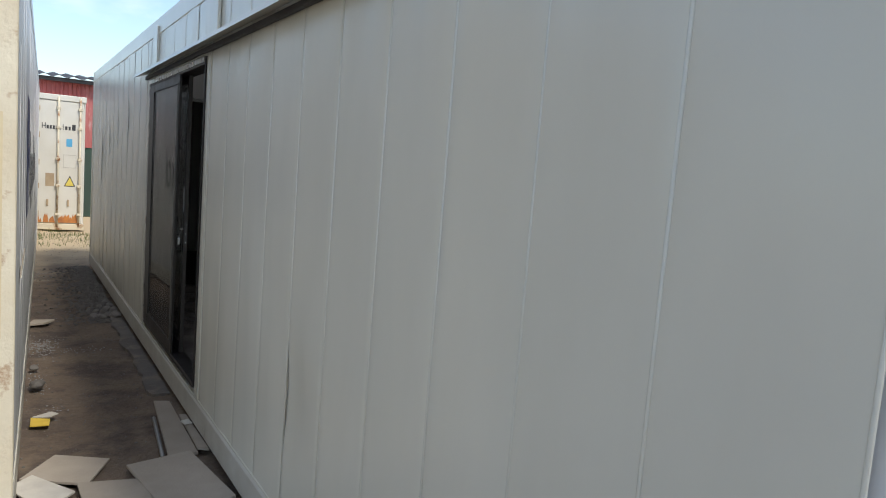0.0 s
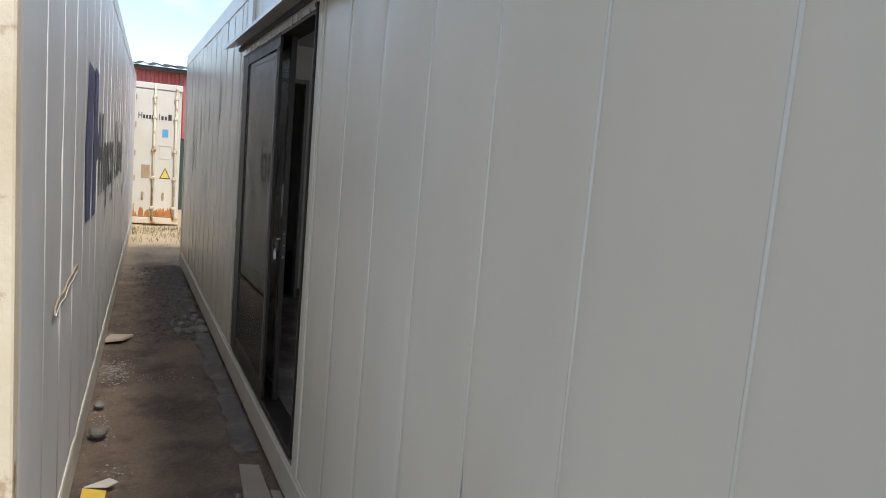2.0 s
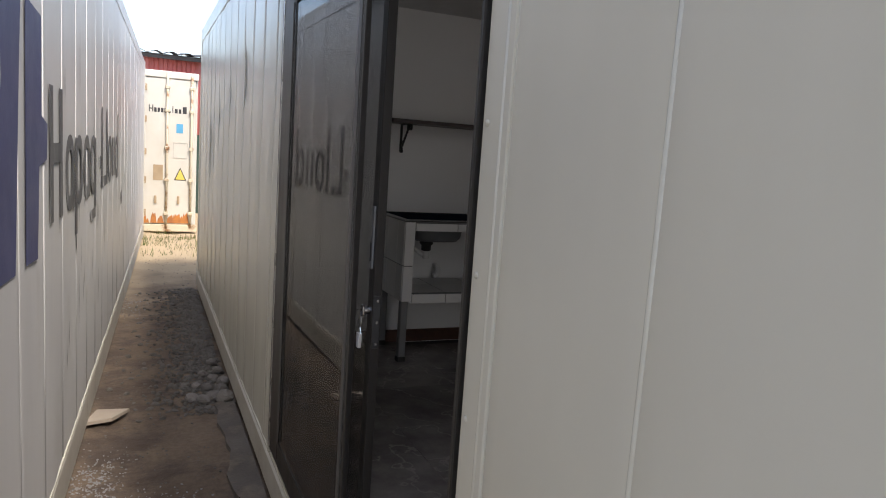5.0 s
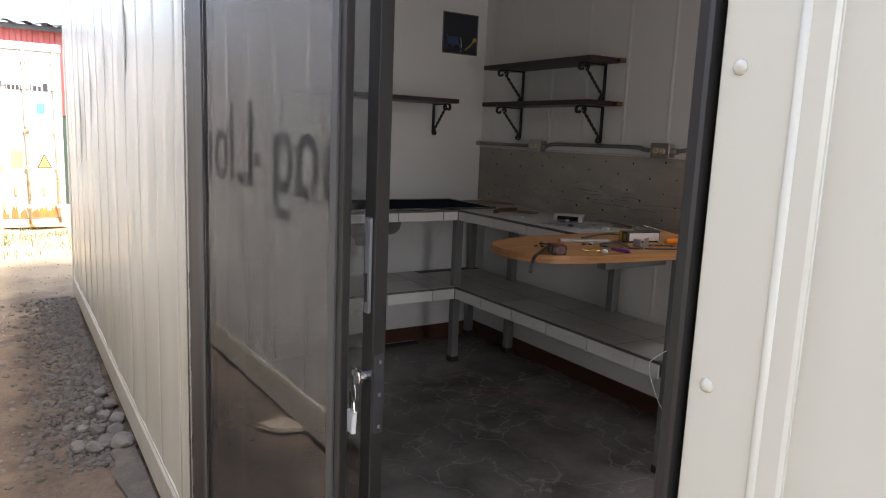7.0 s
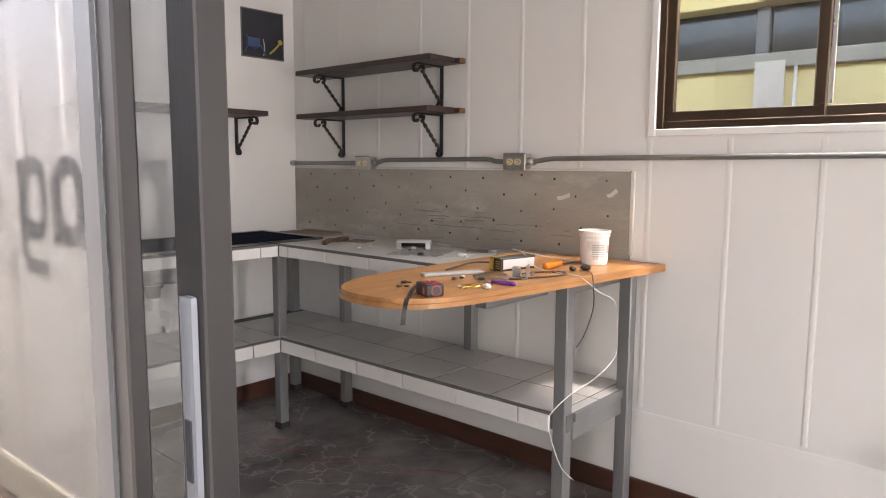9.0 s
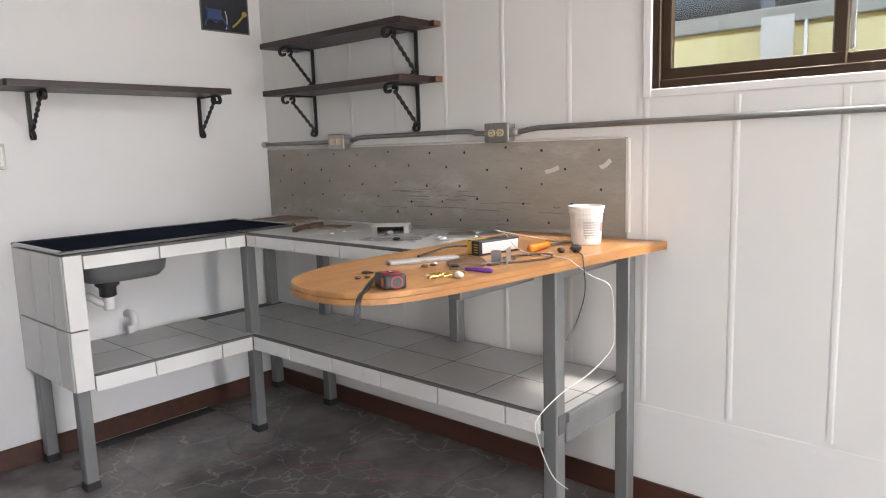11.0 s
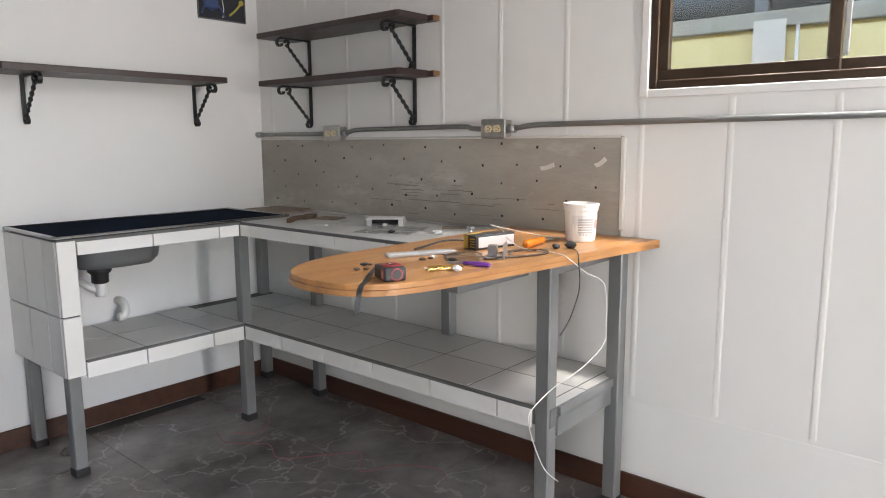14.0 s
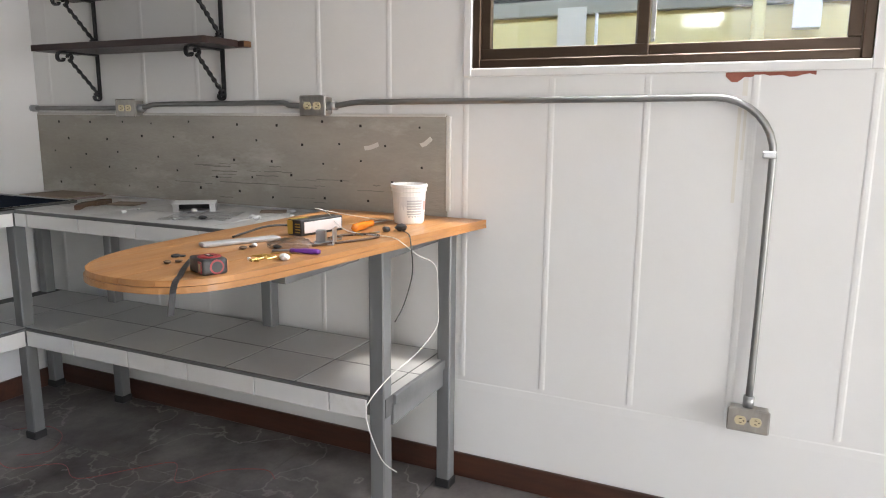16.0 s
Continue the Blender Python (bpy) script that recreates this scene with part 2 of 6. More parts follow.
M = {
    "cream": material("cream_painted_steel", (0.66, 0.635, 0.54), (0.57, 0.55, 0.46), 0.8, 0.24, bump=0.05, bump_scale=2.2, bump_detail=1, rough_var=0.06, stretch_by=(1, 1, 0.35), fine=0.03),
    "rail": material("dusty_cream_rail", (0.52, 0.50, 0.44), (0.40, 0.37, 0.31), 3, 0.55, bump=0.1, spots=(0.22, 0.17, 0.12), spot_scale=3, spot_edge=(0.6, 0.75)),
    "grey_white": material("weathered_white_steel", (0.58, 0.58, 0.57), (0.49, 0.49, 0.48), 1.2, 0.42, bump=0.12, bump_scale=3, bump_detail=1.5, spots=(0.40, 0.38, 0.34), spot_scale=1.6, spot_edge=(0.60, 0.85), stretch_by=(1, 1, 0.25), fine=0.04),
    "rust_cream": material("rusty_cream_steel", (0.66, 0.60, 0.46), (0.58, 0.50, 0.36), 2.5, 0.6, bump=0.25, bump_scale=40, spots=(0.27, 0.13, 0.05), spot_scale=4.0, spot_edge=(0.54, 0.64)),
    "door_white": material("chipped_white_door", (0.64, 0.62, 0.55), (0.58, 0.55, 0.47), 2, 0.5, bump=0.1, spots=(0.36, 0.22, 0.11), spot_scale=2.2, spot_edge=(0.66, 0.72)),
    "rust_orange": material("orange_rust", (0.55, 0.22, 0.05), (0.30, 0.11, 0.04), 9, 0.8, bump=0.4),
    "logo_blue": material("faded_dark_blue", (0.060, 0.070, 0.17), (0.045, 0.05, 0.13), 3, 0.5, bump=0.06),
    "black_ink": material("black_lettering", (0.025, 0.025, 0.028), (0.05, 0.05, 0.05), 5, 0.5),
    "sky_ink": material("light_blue_sticker", (0.10, 0.38, 0.60), rough=0.5),
    "yellow_ink": material("yellow_warning", (0.75, 0.60, 0.12), rough=0.5),
    "tan_ink": material("tan_plate", (0.42, 0.32, 0.20), (0.34, 0.25, 0.15), 8, 0.6),
    "ground": material("packed_dirt", (0.29, 0.215, 0.15), (0.165, 0.118, 0.082), 1.7, 0.9, bump=1.0, bump_scale=24, spots=(0.085, 0.063, 0.048), spot_scale=1.9, spot_edge=(0.47, 0.60), fine=0.7),
    "slab": material("wet_concrete_strip", (0.155, 0.135, 0.115), (0.105, 0.09, 0.076), 3, 0.85, bump=0.4, spots=(0.21, 0.17, 0.13), spot_scale=4, spot_edge=(0.5, 0.65)),
    "stone": material("grey_brown_stones", (0.24, 0.22, 0.195), (0.14, 0.125, 0.11), 9, 0.9, bump=0.5, bump_scale=80, random_tone=0.3),
    "chips": material("pale_chips", (0.36, 0.355, 0.345), (0.22, 0.21, 0.20), 20, 0.8),
    "grass": material("short_grass", (0.10, 0.14, 0.04), (0.16, 0.15, 0.06), 6, 0.85),
    "card": material("grey_cardboard", (0.40, 0.34, 0.27), (0.33, 0.28, 0.22), 4, 0.85, bump=0.2, random_tone=0.15),
    "yellow_card": material("yellow_card", (0.70, 0.48, 0.06), (0.6, 0.4, 0.05), 9, 0.7),
    "paper": material("dirty_paper", (0.62, 0.58, 0.50), (0.5, 0.46, 0.4), 9, 0.8),
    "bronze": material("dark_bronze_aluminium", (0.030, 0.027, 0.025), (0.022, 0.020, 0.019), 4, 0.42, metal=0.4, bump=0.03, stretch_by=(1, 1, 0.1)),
    # lighter copy of the bronze, with daylight on the window frame in its colour
    "bronze_lit": material("lit_bronze_aluminium", (0.085, 0.055, 0.035), (0.065, 0.043, 0.028), 4, 0.33, metal=0.6, bump=0.03),
    "bright_alu": material("bare_aluminium_edge", (0.62, 0.61, 0.58), (0.5, 0.5, 0.48), 6, 0.28, metal=0.9, stretch_by=(1, 1, 0.2)),
    "white_wall": material("white_painted_liner", (0.80, 0.795, 0.78), (0.76, 0.755, 0.74), 1.1, 0.52, bump=0.035, bump_scale=14, fine=0.02),
    "white_flat": material("white_partition_paint", (0.80, 0.80, 0.80), (0.77, 0.77, 0.77), 1.3, 0.55, bump=0.03, bump_scale=30, fine=0.02),
    "ceiling": material("white_ceiling", (0.78, 0.78, 0.77), rough=0.6, bump=0.03),
    "floor_tile": marble("dark_marble_tile"),
    "floor_joint": material("dark_joint", (0.05, 0.047, 0.045), rough=0.9),
    "wood_dark": material("dark_red_stained_wood", (0.085, 0.034, 0.020), (0.050, 0.021, 0.014), 5, 0.36, bump=0.12, bump_scale=30, stretch_by=(6, 0.6, 6)),
    "wood_shelf": material("dark_stained_shelf_wood", (0.042, 0.021, 0.018), (0.025, 0.013, 0.012), 5, 0.38, bump=0.12, bump_scale=30, stretch_by=(5, 0.8, 5)),
    "wood_cut": material("raw_cut_wood", (0.22, 0.115, 0.05), (0.16, 0.08, 0.035), 12, 0.6),
    "butcher": material("varnished_pine_board", (0.54, 0.265, 0.095), (0.40, 0.175, 0.055), 3.0, 0.38, bump=0.06, bump_scale=25, stretch_by=(0.7, 7, 4), coat=0.25, spots=(0.36, 0.155, 0.05), spot_scale=1.6, spot_edge=(0.56, 0.75), fine=0.12, random_tone=0.09),
    "steel_paint": material("grey_painted_steel", (0.24, 0.245, 0.25), (0.19, 0.195, 0.20), 6, 0.42, metal=0.35, bump=0.05, stretch_by=(1, 1, 0.3)),
    "rubber": material("black_rubber", (0.02, 0.02, 0.021), rough=0.6),
    "tile_white": material("white_glazed_tile", (0.76, 0.75, 0.73), (0.71, 0.70, 0.68), 3, 0.18, random_tone=0.05, fine=0.03, rough_var=0.03, spots=(0.64, 0.62, 0.58), spot_scale=5, spot_edge=(0.62, 0.75)),
    "tile_grey": material("pale_grey_floor_tile", (0.55, 0.545, 0.53), (0.49, 0.485, 0.475), 3, 0.36, random_tone=0.05, fine=0.05, rough_var=0.03),
    "grout": material("dark_grey_grout", (0.14, 0.14, 0.14), (0.10, 0.10, 0.10), 10, 0.85),
    "cement": material("bare_cement_board", (0.43, 0.405, 0.36), (0.33, 0.305, 0.265), 2.6, 0.75, bump=0.25, bump_scale=18, spots=(0.52, 0.50, 0.46), spot_scale=2.2, spot_edge=(0.54, 0.72), stretch_by=(1, 0.7, 1.9), fine=0.2),
    "hole": material("dark_screw_hole", (0.03, 0.027, 0.025), rough=0.9),
    "plaster": material("white_plaster_smear", (0.72, 0.70, 0.66), rough=0.8),
    "iron": material("black_wrought_iron", (0.018, 0.018, 0.02), (0.03, 0.03, 0.032), 10, 0.42, metal=0.4, bump=0.1),
    "conduit": material("galvanised_conduit", (0.33, 0.33, 0.325), (0.27, 0.27, 0.265), 8, 0.42, metal=0.9),
    "box_steel": material("brushed_steel_box", (0.45, 0.43, 0.40), (0.36, 0.345, 0.32), 10, 0.32, metal=0.85, stretch_by=(1, 5, 1)),
    "ivory": material("ivory_plastic", (0.70, 0.62, 0.40), rough=0.4),
    "stainless": material("stainless_sink", (0.40, 0.41, 0.42), (0.33, 0.34, 0.35), 4, 0.22, metal=1.0, stretch_by=(1, 6, 1)),
    "sink_under": material("grey_sink_underside", (0.20, 0.205, 0.21), (0.16, 0.165, 0.17), 6, 0.5, metal=0.3),
    # blue-black base colour holds the dark reflection of the steel drainer
    "drain_board": material("steel_dark_reflection", (0.022, 0.028, 0.042), (0.017, 0.022, 0.033), 6, 0.5),
    "pvc": material("white_pvc", (0.74, 0.74, 0.73), (0.68, 0.68, 0.67), 8, 0.4),
    "black_plastic": material("black_plastic", (0.022, 0.022, 0.024), (0.035, 0.035, 0.036), 20, 0.45, bump=0.1),
    "red_plastic": material("red_plastic", (0.34, 0.025, 0.032), (0.26, 0.02, 0.024), 20, 0.4),
    "purple_plastic": material("purple_plastic", (0.16, 0.04, 0.30), rough=0.3),
    "orange_plastic": material("translucent_orange_handle", (0.78, 0.24, 0.02), (0.65, 0.17, 0.01), 30, 0.22),
    "bucket": material("white_bucket_plastic", (0.77, 0.76, 0.73), (0.72, 0.71, 0.68), 8, 0.4),
    "label_grey": material("grey_label_print", (0.42, 0.42, 0.42), rough=0.6),
    "label_pale": material("pale_label", (0.66, 0.65, 0.64), rough=0.6),
    "carton_yellow": material("yellow_black_carton", (0.52, 0.36, 0.06), rough=0.5),
    "pale_pink": material("pale_carton_face", (0.76, 0.70, 0.70), rough=0.6),
    "white_card": material("white_carton", (0.75, 0.75, 0.74), rough=0.6),
    "brass": material("brass_screws", (0.55, 0.38, 0.12), rough=0.35, metal=0.9),
    "zinc": material("zinc_bracket", (0.48, 0.49, 0.50), rough=0.35, metal=0.85),
    "cable_white": material("white_cable", (0.74, 0.73, 0.70), rough=0.45),
    "cable_red": material("thin_red_wire", (0.32, 0.06, 0.06), rough=0.5),
    "brown_tool": material("worn_brown_tool", (0.115, 0.068, 0.038), (0.07, 0.042, 0.026), 30, 0.6),
    "tile_brown": material("brown_tile_scrap", (0.26, 0.20, 0.15), (0.2, 0.15, 0.11), 12, 0.6),
    "board_pink": material("pink_grey_tile_scrap", (0.36, 0.29, 0.27), rough=0.5),
    "rust_smear": material("dark_red_primer_smear", (0.25, 0.065, 0.045), (0.34, 0.12, 0.08), 30, 0.7),
    "drip": material("yellowish_drip_stain", (0.72, 0.69, 0.61), (0.76, 0.74, 0.69), 9, 0.5),
    "box_dark": material("dark_recess", (0.028, 0.030, 0.042), (0.02, 0.021, 0.03), 12, 0.6),
    "wire_yellow": material("yellow_wire", (0.5, 0.42, 0.08), rough=0.5),
    "wire_blue": material("blue_wire", (0.05, 0.09, 0.22), rough=0.5),
    "red_sheet": material("faded_red_sheet", (0.33, 0.060, 0.055), (0.42, 0.16, 0.15), 1.6, 0.6, bump=0.1, spots=(0.50, 0.36, 0.34), spot_scale=2.6, spot_edge=(0.6, 0.72), stretch_by=(1, 1, 0.3)),
    "green_sheet": material("dark_green_sheet", (0.022, 0.065, 0.045), (0.03, 0.05, 0.04), 2, 0.6),
    "roof_dark": material("dark_roof_sheet", (0.045, 0.042, 0.043), rough=0.6),
    "yellow_wall": material("pale_yellow_render", (0.70, 0.60, 0.30), (0.64, 0.54, 0.27), 0.9, 0.8, bump=0.08),
    "sill_grey": material("grey_concrete_sill", (0.36, 0.34, 0.28), (0.28, 0.26, 0.22), 3, 0.8, bump=0.2),
    "house_trim": material("grey_window_trim", (0.16, 0.16, 0.155), rough=0.6),
    "house_glass": material("dark_house_glass", (0.02, 0.022, 0.022), (0.03, 0.032, 0.03), 1.5, 0.12),
    "silver": material("polished_key_metal", (0.62, 0.62, 0.62), rough=0.2, metal=1.0),
}
# drier, sandier ground past the lane's end, its brighter daylight painted in as well
gm = M["ground"].node_tree
gp = gm.nodes["Principled BSDF"]
old_col = gp.inputs["Base Color"].links[0].from_socket
g_geo, g_xyz, g_noise, g_add, g_span, g_mix = (gm.nodes.new("ShaderNode" + k) for k in ("NewGeometry", "SeparateXYZ", "TexNoise", "Math", "MapRange", "Mix"))
g_noise.inputs["Scale"].default_value, g_noise.inputs["Detail"].default_value = 1.5, 8
g_add.operation = "MULTIPLY_ADD"
g_add.inputs[1].default_value = 6.0
g_span.inputs[1].default_value, g_span.inputs[2].default_value = 13.6, 16.2
g_mix.data_type = "RGBA"
g_mix.inputs[7].default_value = (0.46, 0.36, 0.23, 1)
gm.links.new(g_geo.outputs["Position"], g_xyz.inputs[0])
gm.links.new(g_geo.outputs["Position"], g_noise.inputs["Vector"])
gm.links.new(g_noise.outputs[0], g_add.inputs[0])
gm.links.new(g_xyz.outputs["Y"], g_add.inputs[2])
gm.links.new(g_add.outputs[0], g_span.inputs[0])
gm.links.new(g_span.outputs[0], g_mix.inputs[0])
gm.links.new(old_col, g_mix.inputs[6])
gm.links.new(g_mix.outputs[2], gp.inputs["Base Color"])
M["screen"] = material("grey_screen_thread", (0.022, 0.022, 0.023), rough=0.6, fine=0)
M["gouge"] = material("bare_scraped_metal", (0.26, 0.21, 0.15), (0.40, 0.36, 0.28), 14, 0.7, bump=0.3)
M["bead_grey"] = material("dull_aluminium_bead", (0.09, 0.088, 0.083), (0.075, 0.072, 0.068), 6, 0.5, metal=0.2, stretch_by=(1, 1, 0.2))
M["faded_ink"] = material("faded_black_lettering", (0.07, 0.07, 0.075), (0.12, 0.12, 0.12), 2.5, 0.5, spots=(0.42, 0.42, 0.41), spot_scale=5, spot_edge=(0.55, 0.66), stretch_by=(1, 1, 0.4))
M["number_tan"] = material("yellowed_cream_paint", (0.60, 0.50, 0.32), (0.54, 0.44, 0.27), 4, 0.6, bump=0.1)
M["label_red"] = material("pale_red_print", (0.62, 0.30, 0.27), rough=0.6)
M["cement_dark"] = material("dark_trowel_scratch", (0.20, 0.185, 0.165), (0.25, 0.235, 0.21), 9, 0.8)
M["frosted"] = material("frosted_plastic", (0.52, 0.52, 0.52), (0.42, 0.42, 0.42), 20, 0.35)
M["drain_board"].node_tree.nodes["Principled BSDF"].inputs["Specular IOR Level"].default_value = 0.0
M["house_glass"].node_tree.nodes["Principled BSDF"].inputs["Specular IOR Level"].default_value = 0.2
M["pane"] = glass_material("clear_window_pane", (0.96, 0.97, 0.955))
M["door_pane"] = glass_material("grey_tinted_door_glass", (0.72, 0.73, 0.74), 0.02, 2.3)
M["clear_plastic"] = glass_material("clear_packaging", (0.86, 0.87, 0.88), 0.12, 1.45)


# ---- building helpers ----
BASE = {}
# the fittings of the room are laid out about its far bench; LAYOUT sets them into the container
ROOM = Matrix.Translation((3.365, 5.980, 0.263)) @ Matrix.Diagonal((1.013, 1.0345, 1.0345, 1)) @ Matrix.Translation((-3.365, -5.955, -0.228))
LAYOUT = [Matrix.Identity(4)]


def mesh_object(name, bm, mat, smooth=False):
    me = bpy.data.meshes.new(name)
    bm.normal_update()
    bm.to_mesh(me)
    bm.free()
    me.materials.append(M[mat] if isinstance(mat, str) else mat)
    if smooth:
        me.polygons.foreach_set("use_smooth", [True] * len(me.polygons))
    return new(name, me)


def thing(name, at, label, category, group="", turn=0.0):
    """An Empty at the base of a thing. Its parts are given in world metres, or in its own metres where it is turned."""
    ob = new(name)
    ob.empty_display_size = 0.1
    at = LAYOUT[0] @ Vector(at)
    ob.matrix_world = pose(*at, 0, 0, turn)
    BASE[ob] = at.copy() if not turn else Vector((0, 0, 0))
    return tagged(ob, label, category, group)


def part(name, bm, mat, parent, label="", smooth=False):
    off = BASE.get(parent, Vector((0, 0, 0)))
    if parent:
        bmesh.ops.transform(bm, matrix=LAYOUT[0], verts=bm.verts)
    if off.length:
        bmesh.ops.translate(bm, vec=-off, verts=bm.verts)
    ob = mesh_object(name, bm, mat, smooth)
    ob.parent = parent
    BASE[ob] = off
    if label:
        ob["label"] = label
    return ob


def structure(name, bm, mat, label, smooth=False):
    ob = mesh_object(name, bm, mat, smooth)
    BASE[ob] = Vector((0, 0, 0))
    return tagged(ob, label, name.split("_")[0], "", "structure")


def single(name, bm, mat, label, category, smooth=False, group=""):
    bmesh.ops.transform(bm, matrix=LAYOUT[0], verts=bm.verts)
    ob = mesh_object(name, bm, mat, smooth)
    BASE[ob] = Vector((0, 0, 0))
    return tagged(ob, label, category, group)


def box(x0, x1, y0, y1, z0, z1, bevel=0.0, bm=None, segments=1, turn=0.0):
    """A box between two corners, its edges rounded off by bevel; turn: degrees about its own upright middle."""
    bm = bm or bmesh.new()
    made = bmesh.ops.create_cube(bm, size=1.0)["verts"]
    mid = Vector(((x0 + x1) / 2, (y0 + y1) / 2, (z0 + z1) / 2))
    bmesh.ops.transform(bm, matrix=Matrix.Translation(mid) @ Matrix.Rotation(radians(turn), 4, "Z") @ Matrix.Diagonal((abs(x1 - x0), abs(y1 - y0), abs(z1 - z0), 1)), verts=made)
    if bevel:
        edges = list({e for v in made for e in v.link_edges})
        bmesh.ops.bevel(bm, geom=edges, offset=bevel, segments=segments, profile=0.7, affect="EDGES")
    return bm


def tube(points, radius, sides=8, bm=None, taper=None):
    """A round rod that follows points."""
    bm = bm or bmesh.new()
    pts = [Vector(p) for p in points]
    rings, side = [], None
    for i, p in enumerate(pts):
        way = (pts[min(i + 1, len(pts) - 1)] - pts[max(i - 1, 0)]).normalized()
        if side is None:
            side = way.orthogonal().normalized()
        side = (side - way * side.dot(way)).normalized()
        up = way.cross(side)
        r = radius * (taper[i] if taper else 1)
        rings.append([bm.verts.new(p + (side * math.cos(a) + up * math.sin(a)) * r) for a in (2 * math.pi * k / sides for k in range(sides))])
    for a, b in zip(rings, rings[1:]):
        for k in range(sides):
            bm.faces.new((a[k], a[(k + 1) % sides], b[(k + 1) % sides], b[k]))
    bm.faces.new(rings[0][::-1])
    bm.faces.new(rings[-1])
    return bm


def smooth_path(points, steps=6):
    """A rounded line through points."""
    pts = [Vector(p) for p in points]
    out = []
    for i in range(len(pts) - 1):
        a, b, c, d = pts[max(i - 1, 0)], pts[i], pts[i + 1], pts[min(i + 2, len(pts) - 1)]
        for k in range(steps):
            t = k / steps
            out.append(0.5 * ((2 * b) + (c - a) * t + (2 * a - 5 * b + 4 * c - d) * t * t + (3 * b - a - 3 * c + d) * t ** 3))
    return out + [pts[-1]]


def strip(points, normal, width, thick, bm=None):
    """A flat bar that follows points: width across, thick along the normal's turn."""
    bm = bm or bmesh.new()
    n = Vector(normal).normalized()
    pts = [Vector(p) for p in points]
    rings = []
    for i, p in enumerate(pts):
        way = (pts[min(i + 1, len(pts) - 1)] - pts[max(i - 1, 0)]).normalized()
        s = way.cross(n).normalized()
        rings.append([bm.verts.new(p + n * a * width / 2 + s * b * thick / 2) for a, b in ((-1, -1), (1, -1), (1, 1), (-1, 1))])
    for a, b in zip(rings, rings[1:]):
        for k in range(4):
            bm.faces.new((a[k], a[(k + 1) % 4], b[(k + 1) % 4], b[k]))
    bm.faces.new(rings[0][::-1])
    bm.faces.new(rings[-1])
    return bm


def lathe(at, profile, sides=24, bm=None):
    """A round body about the upright line through at, from (radius, height) rows."""
    bm = bm or bmesh.new()
    rings = [[bm.verts.new((at[0] + r * math.cos(a), at[1] + r * math.sin(a), at[2] + z)) for a in (2 * math.pi * k / sides for k in range(sides))] for r, z in profile]
    for a, b in zip(rings, rings[1:]):
        for k in range(sides):
            bm.faces.new((a[k], a[(k + 1) % sides], b[(k + 1) % sides], b[k]))
    bm.faces.new(rings[0][::-1])
    bm.faces.new(rings[-1])
    return bm


def slab_of(outline, z0, z1, bm=None, bevel=0.0):
    """A flat body with an outline of (x, y) corners."""
    bm = bm or bmesh.new()
    low = [bm.verts.new((x, y, z0)) for x, y in outline]
    high = [bm.verts.new((x, y, z1)) for x, y in outline]
    k = len(outline)
    bm.faces.new(low[::-1])
    top = bm.faces.new(high)
    for i in range(k):
        bm.faces.new((low[i], low[(i + 1) % k], high[(i + 1) % k], high[i]))
    if bevel:
        bmesh.ops.bevel(bm, geom=list(top.edges), offset=bevel, segments=2, profile=0.6, affect="EDGES")
    return bm


def letters(name, text, size, m, mat, parent=None, width=1.0):
    """Raised lettering from the built-in font, as a mesh, at the pose m."""
    cu = bpy.data.curves.new(name, "FONT")
    cu.body, cu.size, cu.extrude, cu.align_x, cu.align_y = text, size, 0.0006, "CENTER", "CENTER"
    tmp = bpy.data.objects.new(name, cu)
    scene.collection.objects.link(tmp)
    me = bpy.data.meshes.new_from_object(tmp.evaluated_get(bpy.context.evaluated_depsgraph_get()))
    bpy.data.objects.remove(tmp)
    me.materials.clear()
    me.materials.append(M[mat])
    me.transform(m @ Matrix.Diagonal((width, 1, 1, 1)))
    ob = new(name, me)
    if parent:
        me.transform(Matrix.Translation(-BASE[parent]))
        ob.parent = parent
    return ob


def dents(bm, spots):
    """Push in a sheet about some places: (centre, reach, depth along x)."""
    for v in bm.verts:
        for c, reach, depth in spots:
            d = (v.co - Vector(c)).length / reach
            if d < 1:
                v.co.x += depth * (1 - d * d) ** 2


def sheet_panel(y0, y1, z0, z1, x_out, bulge=0.0, seed=0, spots=(), facing=-1, rows=18):
    """One outer sheet of a container's side: turned-back long edges, slightly uneven face."""
    bm = bmesh.new()
    cols = [(0.0, 0.0018), (0.02, 0.0), (0.10, 0.0), (0.35, 0.0), (0.5, 0.0), (0.65, 0.0), (0.90, 0.0), (0.98, 0.0), (1.0, 0.0018)]
    w = y1 - y0
    grid = []
    for i in range(rows + 1):
        z = z0 + (z1 - z0) * i / rows
        row = []
        for f, back in cols:
            wave = bulge * noise.noise(Vector((seed * 3.1, f * 2.2, z * 1.3)))
            row.append(bm.verts.new((x_out - facing * back - facing * wave * (0.2 < f < 0.8 or 0.5), y0 + f * w, z)))
        grid.append(row)
    for a, b in zip(grid, grid[1:]):
        for k in range(len(cols) - 1):
            q = (a[k], b[k], b[k + 1], a[k + 1]) if facing < 0 else (a[k], a[k + 1], b[k + 1], b[k])
            bm.faces.new(q)
    dents(bm, spots)
    return bm


# ---- ground ----
def spaced(lo, hi, near0, near1, step):
    """Lines across the ground: close together between near0 and near1, ever wider beyond."""
    mid = list(np.arange(near0, near1 + 1e-6, step))
    out, d = [], step
    v = near1
    while v < hi:
        d *= 1.6
        v += d
        out.append(v)
    left, d, v = [], step, near0
    while v > lo:
        d *= 1.6
        v -= d
        left.append(v)
    return left[::-1] + mid + out


